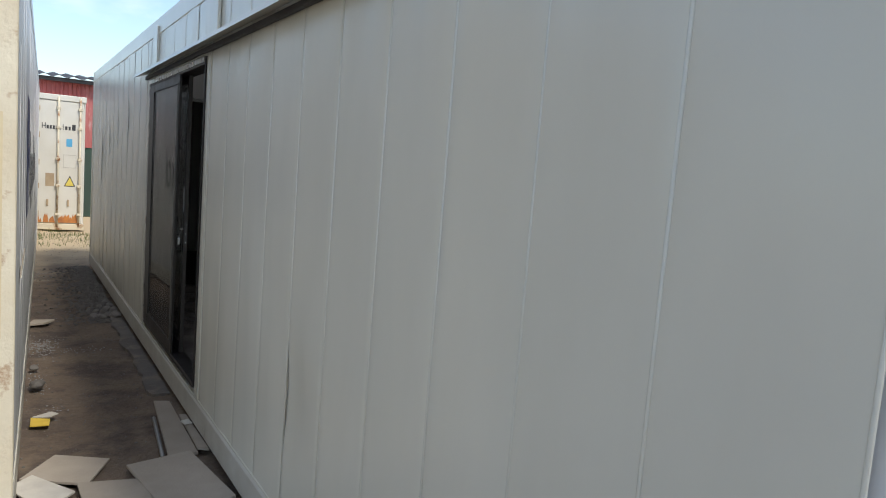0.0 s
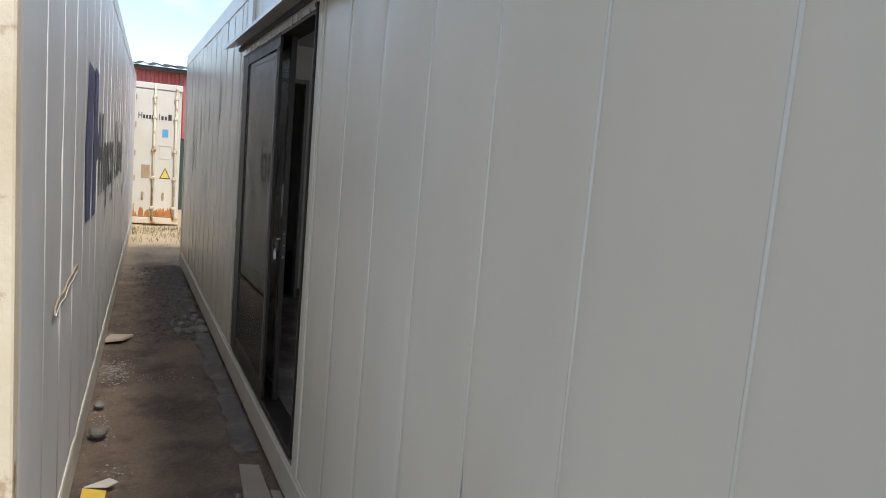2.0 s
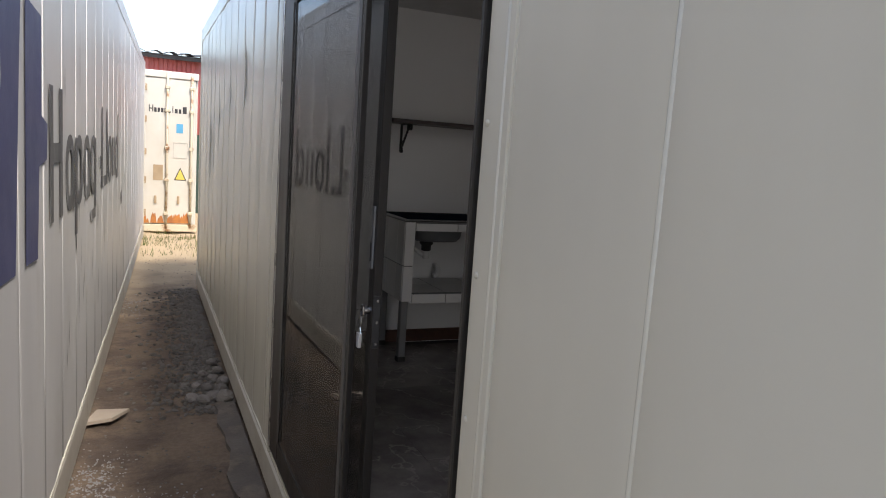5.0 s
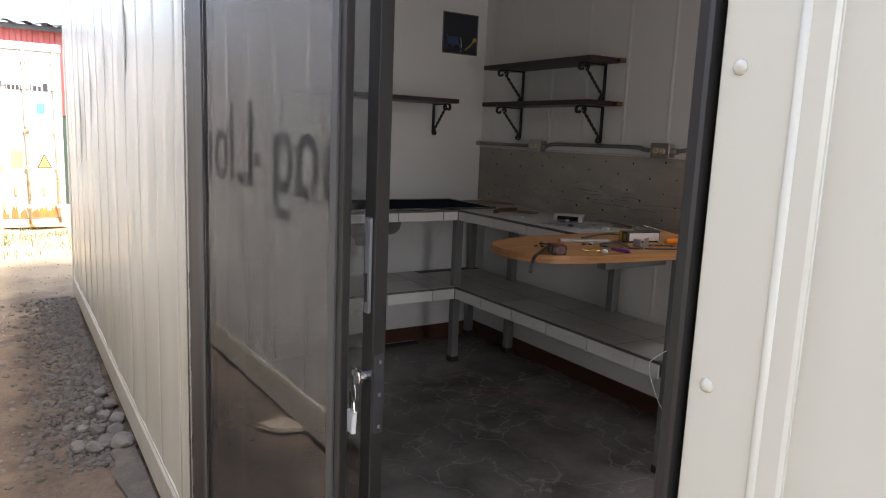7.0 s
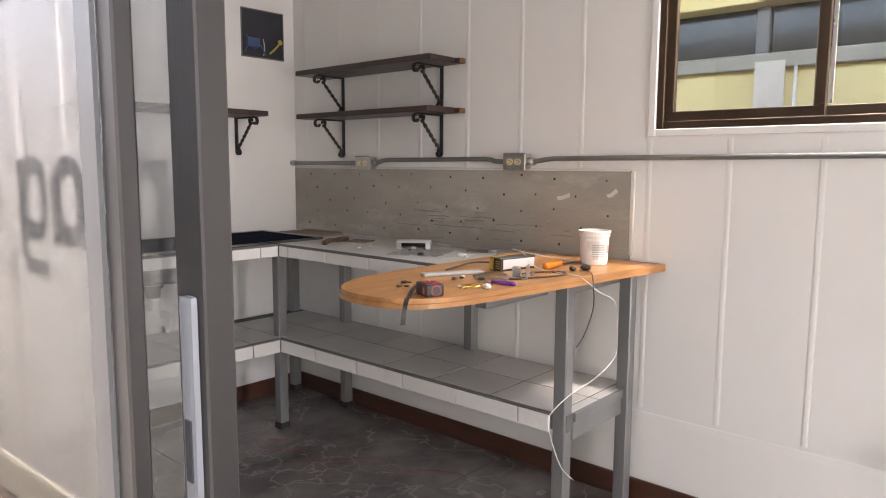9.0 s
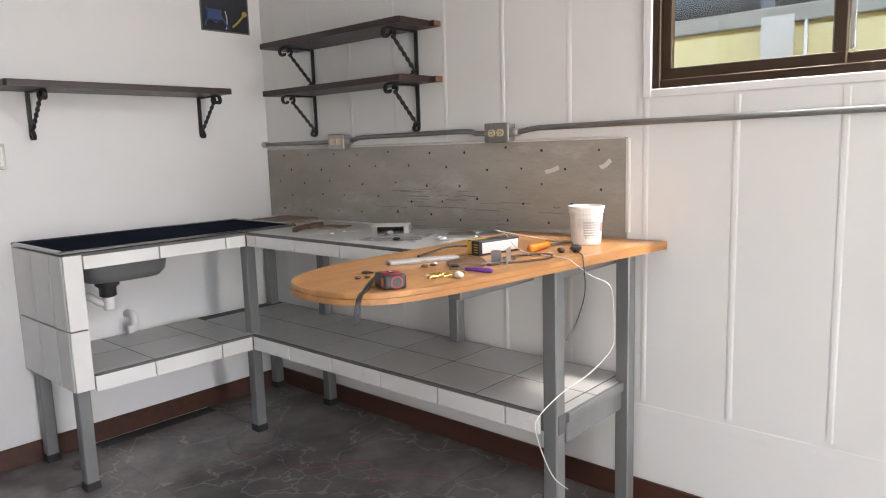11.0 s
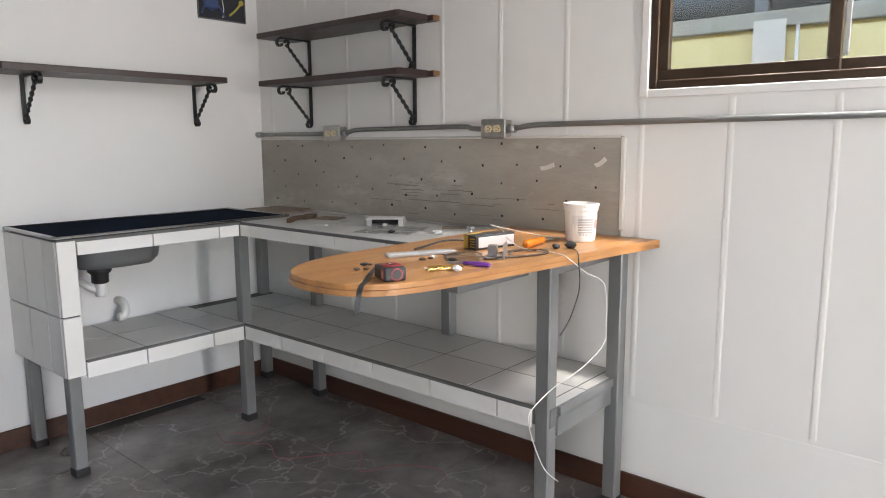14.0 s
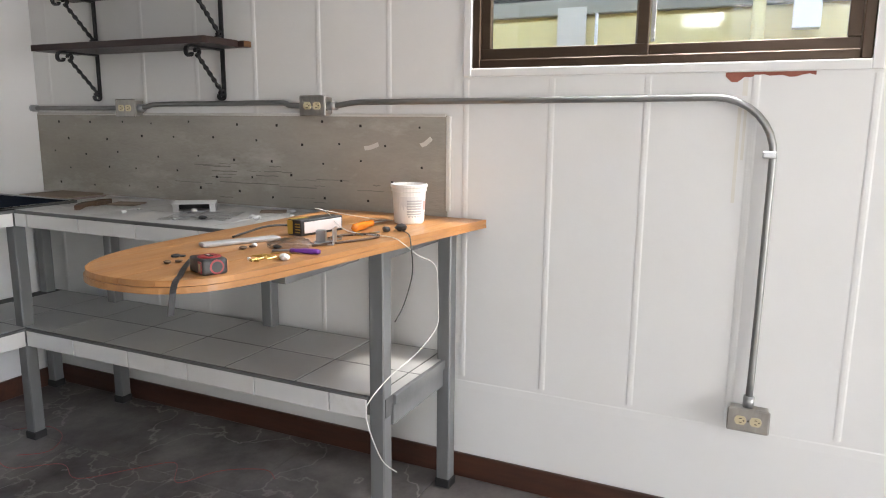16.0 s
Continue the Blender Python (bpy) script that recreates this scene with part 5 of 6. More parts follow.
part("drain_collar", lathe((2.283, 7.763, 0), [(0.048, 1.028), (0.048, 1.010), (0.034, 0.998), (0.034, 0.965), (0.026, 0.96)][::-1], 16), "black_plastic", sink, "black drain collar", smooth=True)
part("drain_pipe", lathe((2.283, 7.763, 0), [(0.021, 0.905), (0.024, 0.91), (0.024, 0.965), (0.021, 0.97)], 14), "pvc", sink, "white drain pipe", smooth=True)
part("trap", tube(smooth_path([(2.283, 7.768, 0.925), (2.25, 7.78, 0.94), (2.22, 7.81, 0.965), (2.20, 7.86, 0.94), (2.15, 7.92, 0.87)]), 0.016, 10), "pvc", sink, "white waste trap", smooth=True)
pipe = tube(smooth_path([(2.50, PART + 0.0, 0.80), (2.50, PART - 0.05, 0.80), (2.50, PART - 0.075, 0.775), (2.49, PART - 0.08, 0.745), (2.462, PART - 0.08, 0.738)]), 0.020, 12)
single("waste_pipe_stub", pipe, "pvc", "white plastic waste pipe elbow sticking out of the partition", "pipe", True)

# ---- cement board above the bench ----
cb = thing("cement_board", (XI - 0.005, 7.0, 1.17), "bare grey cement board with screw holes on the liner wall", "board")
bm = bmesh.new()
bot, top = 1.186, 1.545
cols = 70
va, vb = [], []
for i in range(cols + 1):
    y = 5.967 + (PART - 0.003 - 5.967) * i / cols
    va.append(bm.verts.new((XI - 0.009, y, bot)))
    vb.append(bm.verts.new((XI - 0.009, y, top + 0.004 * noise.noise(Vector((y * 9, 0, 4))) + 0.002)))
for i in range(cols):
    bm.faces.new((va[i + 1], va[i], vb[i], vb[i + 1]))
ext = bmesh.ops.extrude_face_region(bm, geom=list(bm.faces))
bmesh.ops.translate(bm, vec=(0.0085, 0, 0), verts=[v for v in ext["geom"] if isinstance(v, bmesh.types.BMVert)])
bmesh.ops.recalc_face_normals(bm, faces=bm.faces)
part("sheet", bm, "cement", cb)
part("plaster_edge", box(XI - 0.0115, XI - 0.001, 5.955, 5.972, bot + 0.03, top, 0.003), "plaster", cb, "rough white plaster edge")
part("plaster_edge", box(XI - 0.0105, XI - 0.001, 5.972, PART - 0.005, top - 0.004, top + 0.008, 0.003), "plaster", cb, "rough white plaster edge")
random.seed(11)
for j in range(5):
    for i in range(10):
        y = 6.08 + i * 0.21 + (0.105 if j % 2 else 0) + random.uniform(-0.03, 0.03)
        z = 1.235 + j * 0.07 + random.uniform(-0.012, 0.012)
        if y < 8.05:
            r = random.uniform(0.0035, 0.0055)
            part("screw_hole", box(XI - 0.0098, XI - 0.0088, y - r, y + r, z - r, z + r, 0.0003), "hole", cb)
for y, z, ln, an in ((6.275, 1.432, 0.035, 20), (6.052, 1.450, 0.03, 40)):
    c, s_ = math.cos(radians(an)), math.sin(radians(an))
    pts = [(XI - 0.0098, y - c * ln, z + s_ * ln), (XI - 0.0098, y, z), (XI - 0.0098, y + c * ln * 0.8, z - s_ * ln * 0.3)]
    part("plaster_dab", strip(smooth_path(pts, 4), (0, s_, c), 0.016, 0.002), "plaster", cb, "white plaster dab")
for i in range(26):
    z, y = random.gauss(1.30, 0.035), random.uniform(6.2, 7.2)
    ln = random.uniform(0.03, 0.16)
    pts = [(XI - 0.0093, y + ln * k / 4, z + 0.004 * noise.noise(Vector((k * 0.7, i, 0)))) for k in range(5)]
    part("scratch", strip(pts, (1, 0, 0), 0.0005, random.uniform(0.0015, 0.004)), "cement_dark", cb)

# ---- conduit and outlets ----
CXX = XI - 0.030
cond = thing("conduit_run", (CXX, 6.5, 1.58), "galvanised steel conduit along the wall bending down to an outlet", "conduit")
run = [(CXX, PART - 0.004, 1.572), (CXX, 7.6, 1.572), (CXX, 7.53, 1.573)]
part("pipe", tube(run, 0.0105, 10), "conduit", cond, smooth=True)
part("pipe", tube(smooth_path([(CXX, 7.40, 1.573), (CXX, 7.36, 1.578), (CXX + 0.010, 7.30, 1.588), (CXX + 0.012, 7.0, 1.590), (CXX + 0.010, 6.68, 1.592), (CXX, 6.62, 1.583), (CXX, 6.56, 1.580)], 4), 0.0105, 10), "conduit", cond, smooth=True)
bend = [(CXX + 0.010, 5.110 - 0.165 * math.sin(a), 1.602 - 0.165 * (1 - math.cos(a))) for a in np.linspace(0, math.pi / 2, 9)]
part("pipe", tube(smooth_path([(CXX, 6.44, 1.580), (CXX, 6.40, 1.582), (CXX + 0.008, 6.33, 1.592), (CXX + 0.010, 6.2, 1.594), (CXX + 0.010, 5.6, 1.598)], 4) + bend + [(CXX + 0.010, 4.946, 1.0), (CXX + 0.008, 4.948, 0.77), (CXX, 4.950, 0.69)], 0.0105, 10), "conduit", cond, smooth=True)
for y, z, ax in ((7.395, 1.573, "y"), (6.425, 1.580, "y"), (PART - 0.02, 1.572, "y")):
    part("coupling", tube([(CXX, y - 0.018, z), (CXX, y + 0.018, z)], 0.016, 10), "zinc", cond, smooth=True)
part("coupling", tube([(CXX, 4.950, 0.688), (CXX, 4.949, 0.722)], 0.016, 10), "zinc", cond, smooth=True)
part("strap", box(XI - 0.036, XI - 0.001, 4.936, 4.972, 1.432, 1.452, 0.003), "zinc", cond, "small steel pipe strap")


def outlet(y, z, w_, h_, group="outlets"):
    o = thing("wall_outlet", (XI - 0.03, y, z - h_ / 2), "steel surface box with two ivory sockets and a steel cover", "outlet", group)
    part("box", box(XI - 0.048, XI - 0.001, y - w_ / 2 + 0.005, y + w_ / 2 - 0.005, z - h_ / 2 + 0.005, z + h_ / 2 - 0.005, 0.006, segments=2), "box_steel", o)
    part("cover", box(XI - 0.055, XI - 0.048, y - w_ / 2, y + w_ / 2, z - h_ / 2, z + h_ / 2, 0.004), "box_steel", o)
    for dy in (-0.021, 0.021):
        bm = bmesh.new()
        ring = [(y + dy + 0.0165 * math.cos(a) * 1.0, z + 0.0165 * max(-0.82, min(0.82, math.sin(a)))) for a in np.linspace(0, 2 * math.pi, 20, endpoint=False)]
        f0 = [bm.verts.new((XI - 0.0585, a, b)) for a, b in ring]
        f1 = [bm.verts.new((XI - 0.054, a, b)) for a, b in ring]
        bm.faces.new(f0)
        for k in range(20):
            bm.faces.new((f0[k], f1[k], f1[(k + 1) % 20], f0[(k + 1) % 20]))
        so = part("socket", bm, "ivory", o, "ivory socket face")
        for dz in (-0.006, 0.006):
            part("slot", box(XI - 0.0592, XI - 0.0583, y + dy - 0.004, y + dy + 0.004, z + dz - 0.001, z + dz + 0.001), "hole", so)
        part("slot", box(XI - 0.0592, XI - 0.0583, y + dy - 0.011, y + dy - 0.007, z - 0.002, z + 0.002), "hole", so)
    part("screw", box(XI - 0.0575, XI - 0.0545, y - 0.003, y + 0.003, z - 0.003, z + 0.003, 0.001), "silver", o)
    return o


outlet(7.463, 1.572, 0.118, 0.075), outlet(6.497, 1.580, 0.118, 0.076), outlet(4.946, 0.652, 0.118, 0.074)

# ---- switch and recessed box on the partition ----
sw = thing("light_switch", (2.03, PART - 0.003, 1.49), "brushed steel switch plate with three round buttons on the partition", "switch")
part("plate", box(2.002, 2.060, PART - 0.006, PART - 0.0005, 1.494, 1.600, 0.003), "box_steel", sw)
part("insert", box(2.012, 2.050, PART - 0.0085, PART - 0.006, 1.508, 1.586, 0.001), "pvc", sw)
for z in (1.522, 1.547, 1.572):
    part("button", tube([(2.031, PART - 0.0105, z), (2.031, PART - 0.008, z)], 0.007, 10), "silver", sw)
eb = thing("electrical_box", (3.15, PART - 0.004, 2.146), "open dark electrical box with blue and yellow wires", "box")
part("back", box(3.014, 3.286, PART - 0.004, PART - 0.0008, 2.148, 2.40), "box_dark", eb)
for a in ((3.010, 3.016, 2.144, 2.404), (3.284, 3.290, 2.144, 2.404), (3.016, 3.284, 2.398, 2.404), (3.016, 3.284, 2.144, 2.150)):
    part("edge", box(a[0], a[1], PART - 0.008, PART - 0.0006, a[2], a[3], 0.001), "house_trim", eb)
part("wire", tube(smooth_path([(3.19, PART - 0.008, 2.175), (3.22, PART - 0.012, 2.20), (3.255, PART - 0.010, 2.235)]), 0.006, 6), "wire_yellow", eb)
part("wire", tube([(3.262, PART - 0.013, 2.244), (3.262, PART - 0.006, 2.244)], 0.014, 10), "wire_yellow", eb)
part("wire", tube(smooth_path([(3.03, PART - 0.008, 2.17), (3.05, PART - 0.012, 2.21), (3.09, PART - 0.01, 2.19), (3.12, PART - 0.012, 2.23)]), 0.005, 6), "wire_blue", eb)
part("wire", tube(smooth_path([(3.04, PART - 0.008, 2.26), (3.07, PART - 0.012, 2.22), (3.13, PART - 0.01, 2.21), (3.16, PART - 0.012, 2.16)]), 0.005, 6), "wire_blue", eb)
part("breaker", box(3.04, 3.12, PART - 0.022, PART - 0.004, 2.20, 2.25, 0.003), "wire_blue", eb)
part("wire", tube(smooth_path([(3.15, PART - 0.008, 2.16), (3.155, PART - 0.012, 2.20), (3.15, PART - 0.008, 2.25)]), 0.0025, 6), "cable_white", eb)


# ---- wooden shelves on scrolled iron brackets ----
def scroll(c, r0, r1, a0, a1, n_=9):
    """Curled end of a flat iron: (out, up) points that wind round c."""
    return [(c[0] + (r0 + (r1 - r0) * i / (n_ - 1)) * math.cos(radians(a0 + (a1 - a0) * i / (n_ - 1))),
             c[1] + (r0 + (r1 - r0) * i / (n_ - 1)) * math.sin(radians(a0 + (a1 - a0) * i / (n_ - 1)))) for i in range(n_)]


def bracket(parent, place, drop):
    """A wrought bracket; place(out, up) gives the world point out from the wall and up from the shelf's underside."""
    b = part("bracket", strip([place(0.006, 0.0), place(0.006, -drop * 0.5), place(0.006, -drop + 0.018)] + [place(*p) for p in scroll((0.024, -drop + 0.018), 0.018, 0.011, 180, 385)], place.side, 0.017, 0.0075), "iron", parent, "black wrought iron scroll bracket")
    part("arm", strip([place(0.004, -0.0035), place(0.10, -0.0035), place(0.185, -0.0035)] + [place(*p) for p in scroll((0.185, -0.0255), 0.022, 0.012, 90, -170)], place.side, 0.017, 0.0075), "iron", b)
    n_ = 26
    rod = []
    for i in range(n_ + 1):
        f = i / n_
        rod.append(place(0.148 - 0.128 * f, -0.03 - (0.135) * f))
    part("brace", tube(rod, 0.0080, 4, taper=[1 + 0.28 * math.sin(i * 1.5) for i in range(n_ + 1)]), "iron", b, "twisted iron brace")
    part("curl", strip([place(*p) for p in scroll((0.146, -0.020), 0.014, 0.008, 250, -30)], place.side, 0.015, 0.007), "iron", b)
    part("curl", strip([place(*p) for p in scroll((0.022, -0.168), 0.013, 0.008, 110, 380)], place.side, 0.015, 0.007), "iron", b)


class Place:
    def __init__(self, origin, outward):
        self.o, self.out = Vector(origin), Vector(outward)
        self.side = self.out.cross(Vector((0, 0, 1)))

    def __call__(self, out_, up):
        return self.o + self.out * out_ + Vector((0, 0, up))


def wall_shelf(z, label, group):
    sh = thing("wall_shelf", (XI - 0.11, 7.3, z), label, "shelf", group)
    bm = slab_of([(3.140, 7.795), (3.140, 6.855), (3.150, 6.842), (XI - 0.045, 6.842), (XI - 0.045, 7.795)], z, z + 0.026, bevel=0.004)
    part("plank", bm, "wood_shelf", sh)
    st = part("back_strip", box(XI - 0.043, XI - 0.001, 6.815, 7.795, z + 0.001, z + 0.024, 0.002), "wood_shelf", sh)
    part("cut_end", box(XI - 0.042, XI - 0.002, 6.8135, 6.815, z + 0.002, z + 0.023), "wood_cut", st, "raw cut wood end")
    for y in (7.665, 6.955):
        bracket(sh, Place((XI - 0.0005, y, z), (-1, 0, 0)), 0.200)
    return sh


wall_shelf(1.802, "dark stained wooden shelf on black iron brackets, lower of two", "wall shelves")
wall_shelf(2.026, "dark stained wooden shelf on black iron brackets, upper of two", "wall shelves")
sh = thing("wall_shelf", (2.5, PART - 0.13, 1.812), "long dark stained wooden shelf above the sink on iron brackets", "shelf", "wall shelves")
part("plank", slab_of([(2.985, 7.832), (2.995, 7.842), (2.995, PART - 0.001), (2.005, PART - 0.001), (2.005, 7.842), (2.015, 7.832)], 1.812, 1.838, bevel=0.004), "wood_shelf", sh)
for x in (2.170, 2.962):
    bracket(sh, Place((x, PART - 0.0005, 1.812), (0, -1, 0)), 0.200)

# ---- things on the pine board ----
BZ = 1.197
tape = thing("tape_measure", (2.261, 6.047, BZ), "red and black tape measure lying flat with a black wrist strap", "tape measure")
TM = Matrix.Translation((2.261, 6.047, BZ)) @ Matrix.Rotation(radians(-115), 4, "Z") @ Matrix.Scale(0.84, 4)


def turned(bm, m=TM):
    bmesh.ops.transform(bm, matrix=m, verts=bm.verts)
    return bm


part("case", turned(box(-0.046, 0.046, -0.034, 0.034, 0.0, 0.042, 0.010, segments=3)), "black_plastic", tape, smooth=True)
part("shell", turned(lathe((0.004, 0.002, 0), [(0.030, 0.040), (0.030, 0.0435), (0.027, 0.0455), (0.020, 0.0455), (0.019, 0.0445), (0.0, 0.0445)], 24)), "red_plastic", tape, "round red face plate")
part("badge", turned(box(-0.012, 0.018, -0.006, 0.008, 0.0446, 0.0462, 0.0005)), "black_plastic", tape)
part("badge", turned(box(-0.008, 0.006, -0.002, 0.004, 0.0462, 0.0466)), "white_card", tape)
part("shell", turned(tube([(0.044, 0.004, 0.021), (0.0475, 0.004, 0.021)], 0.019, 18)), "red_plastic", tape, "round red end shell")
part("badge", turned(tube([(0.0474, 0.004, 0.021), (0.0485, 0.004, 0.021)], 0.0145, 18)), "black_plastic", tape)
part("shell", turned(box(0.018, 0.040, 0.0336, 0.0352, 0.006, 0.036, 0.0005)), "red_plastic", tape, "red side shell")
part("label", turned(box(0.022, 0.034, 0.0350, 0.0358, 0.010, 0.030)), "tan_ink", tape)
part("shell", turned(box(0.018, 0.040, -0.0352, -0.0336, 0.006, 0.036, 0.0005)), "red_plastic", tape, "red side shell")
part("label", turned(box(0.022, 0.034, -0.0358, -0.0350, 0.010, 0.030)), "tan_ink", tape)
strap = smooth_path([(2.309, 6.144, BZ + 0.012), (2.240, 6.099, BZ + 0.006), (2.190, 6.061, BZ + 0.003), (2.153, 6.035, BZ + 0.003), (2.119, 6.008, BZ - 0.004), (2.106, 6.002, BZ - 0.03), (2.103, 6.003, BZ - 0.055)], 5)
part("wrist_strap", strip(strap, (0.75, -0.6, 0.1), 0.013, 0.003), "black_plastic", tape, "black wrist strap")

carton = thing("battery_carton", (2.86, 6.15, BZ), "black and yellow small carton with a pale front", "carton")
CM = Matrix.Translation((2.845, 6.168, BZ)) @ Matrix.Rotation(radians(-11), 4, "Z")
part("body", turned(box(-0.086, 0.086, -0.028, 0.028, 0, 0.046, 0.002), CM), "black_plastic", carton)
part("front", turned(box(-0.074, 0.080, -0.0305, -0.0282, 0.007, 0.040, 0.001), CM), "pale_pink", carton, "pale front face")
part("side", turned(box(-0.0885, -0.0862, 0.006, 0.027, 0.004, 0.044, 0.0005), CM), "carton_yellow", carton, "yellow side")
part("lid", turned(box(-0.084, -0.02, 0.010, 0.026, 0.0462, 0.0470, 0.0003), CM), "carton_yellow", carton, "yellow top print")
for i in range(4):
    part("print_bar", turned(box(-0.0872, -0.0862, -0.024, -0.004, 0.009 + i * 0.008, 0.012 + i * 0.008), CM), "carton_yellow", carton)

bucket = thing("plastic_bucket", (3.165, 6.018, BZ), "small white plastic bucket with a printed grey label", "bucket")
BC = (3.165, 6.018, BZ)
part("body", lathe(BC, [(0.045, 0), (0.048, 0.003), (0.055, 0.104), (0.058, 0.106), (0.058, 0.118), (0.061, 0.120), (0.061, 0.128), (0.057, 0.129), (0.055, 0.120), (0.050, 0.01)], 32), "bucket", bucket, smooth=False)


def band(a0, a1, z0, z1, r0, r1, bm=None, n_=10):
    """A piece of a cone's skin about the bucket."""
    bm = bm or bmesh.new()
    va = [(bm.verts.new((BC[0] + r0 * math.cos(a), BC[1] + r0 * math.sin(a), BZ + z0)), bm.verts.new((BC[0] + r1 * math.cos(a), BC[1] + r1 * math.sin(a), BZ + z1))) for a in np.linspace(radians(a0), radians(a1), n_)]
    for a, b in zip(va, va[1:]):
        bm.faces.new((a[0], b[0], b[1], a[1]))
    return bm


part("label", band(175, 295, 0.015, 0.09, 0.0493, 0.0546), "label_pale", bucket, "pale printed label")
for i in range(7):
    z = 0.022 + i * 0.0085
    part("print_bar", band(200, 258, z, z + 0.0055, 0.0488 + z * 0.0715, 0.0492 + z * 0.0715), "label_grey", bucket)
part("print_bar", band(266, 288, 0.045, 0.075, 0.0523, 0.0545), "label_red", bucket)


def driver(name, at, turn, handle_mat, ln, label, hr=0.012, blade=0.09):
    d = thing(name, at, label, "screwdriver")
    m = Matrix.Translation(at) @ Matrix.Rotation(radians(turn), 4, "Z")
    bm = tube([(0, 0, hr), (ln * 0.08, 0, hr), (ln * 0.5, 0, hr), (ln * 0.8, 0, hr), (ln, 0, hr)], hr, 8, taper=[0.7, 1, 1, 0.75, 0.9])
    part("handle", turned(bm, m), handle_mat, d, smooth=True)
    part("blade", turned(tube([(ln, 0, hr), (ln + blade, 0, hr * 0.6)], 0.003, 6), m), "zinc", d, "steel blade")
    return d


driver("screwdriver", (2.550, 5.950, BZ), 103, "purple_plastic", 0.080, "purple-handled screwdriver lying on the pine board", 0.0068, 0.05)
driver("screwdriver", (2.890, 6.062, BZ), 5, "orange_plastic", 0.120, "translucent orange screwdriver lying on the pine board", 0.0135, 0.11)

blister = thing("blister_pack", (2.55, 6.25, BZ), "clear crumpled plastic packaging", "packaging")
bm = turned(box(-0.12, 0.10, -0.020, 0.020, 0, 0.011, 0.003), Matrix.Translation((2.595, 6.230, BZ)) @ Matrix.Rotation(radians(-27), 4, "Z"))
part("tray", bm, "frosted", blister, "frosted plastic tray")
random.seed(5)
bm = bmesh.new()
bmesh.ops.create_icosphere(bm, subdivisions=3, radius=0.06)
for v in bm.verts:
    v.co *= 1 + 0.45 * noise.noise(v.co * 30)
    v.co.z = abs(v.co.z) * 0.35
part("bag", turned(bm, Matrix.Translation((2.61, 6.085, BZ + 0.001))), "clear_plastic", blister)

br = thing("metal_bracket", (2.72, 6.06, BZ), "small zinc-plated angle bracket", "bracket")
BMX = Matrix.Translation((2.690, 6.030, BZ)) @ Matrix.Rotation(radians(25), 4, "Z")
part("plate", turned(box(-0.03, 0.03, -0.028, 0.028, 0.0, 0.004, 0.001), BMX), "zinc", br)
part("plate", turned(box(-0.03, 0.03, -0.028, -0.024, 0.004, 0.045, 0.001), BMX), "zinc", br)
part("plate", turned(box(0.0, 0.028, 0.0, 0.026, 0.004, 0.035, 0.001), BMX), "zinc", br)

random.seed(21)
for i in range(34):
    x, y = random.gauss(2.44, 0.035), random.gauss(6.035, 0.022)
    if i > 20:
        x, y = random.gauss(2.80, 0.05), random.gauss(6.035, 0.02)
    a = random.uniform(0, math.pi)
    ln = random.uniform(0.008, 0.016)
    c, s_ = math.cos(a) * ln, math.sin(a) * ln
    bm = tube([(x - c, y - s_, BZ + 0.003), (x + c * 0.8, y + s_ * 0.8, BZ + 0.0025), (x + c, y + s_, BZ + 0.0025)], 0.0015, 6, taper=[1.6, 1, 0.5])
    single("screw", bm, "brass" if i < 24 else "zinc", "loose brass screw lying on the pine board" if i < 24 else "loose zinc screw lying on the pine board", "screw", group="loose screws")


def lump(name, at, r, mat, label, category, flat=0.6, seed=0, group=""):
    bm = bmesh.new()
    bmesh.ops.create_icosphere(bm, subdivisions=2, radius=r)
    for v in bm.verts:
        v.co *= 1 + 0.35 * noise.noise(v.co * (0.9 / r) + Vector((seed, 0, 0)))
        v.co.z *= flat
    low_ = min(v.co.z for v in bm.verts)
    bmesh.ops.translate(bm, vec=(at[0], at[1], at[2] - low_), verts=bm.verts)
    return single(name, bm, mat, label, category, group=group)


for i, (x, y, r) in enumerate(((2.447, 5.982, 0.013), (2.56, 6.165, 0.008), (2.41, 6.06, 0.005))):
    lump("crumpled_paper", (x, y, BZ), r, "white_card", "small crumpled white scrap on the pine board", "scrap", 0.7, i, "scraps")
for i, (x, y, r, m_) in enumerate(((2.352, 6.236, 0.012, "black_plastic"), (2.366, 6.228, 0.008, "black_plastic"), (2.57, 6.10, 0.012, "black_plastic"), (2.29, 6.20, 0.010, "brown_tool"), (2.31, 6.185, 0.009, "brown_tool"), (2.52, 6.17, 0.011, "brown_tool"), (2.55, 6.165, 0.009, "brown_tool"))):
    lump("wood_chip", (x, y, BZ), r, m_, "dark small offcut on the pine board", "scrap", 0.35, 20 + i, "scraps")


def cable(name, pts, r, mat, label):
    return single(name, tube(smooth_path(pts, 6), r, 6), mat, label, "cable", True)


Z = BZ + 0.004
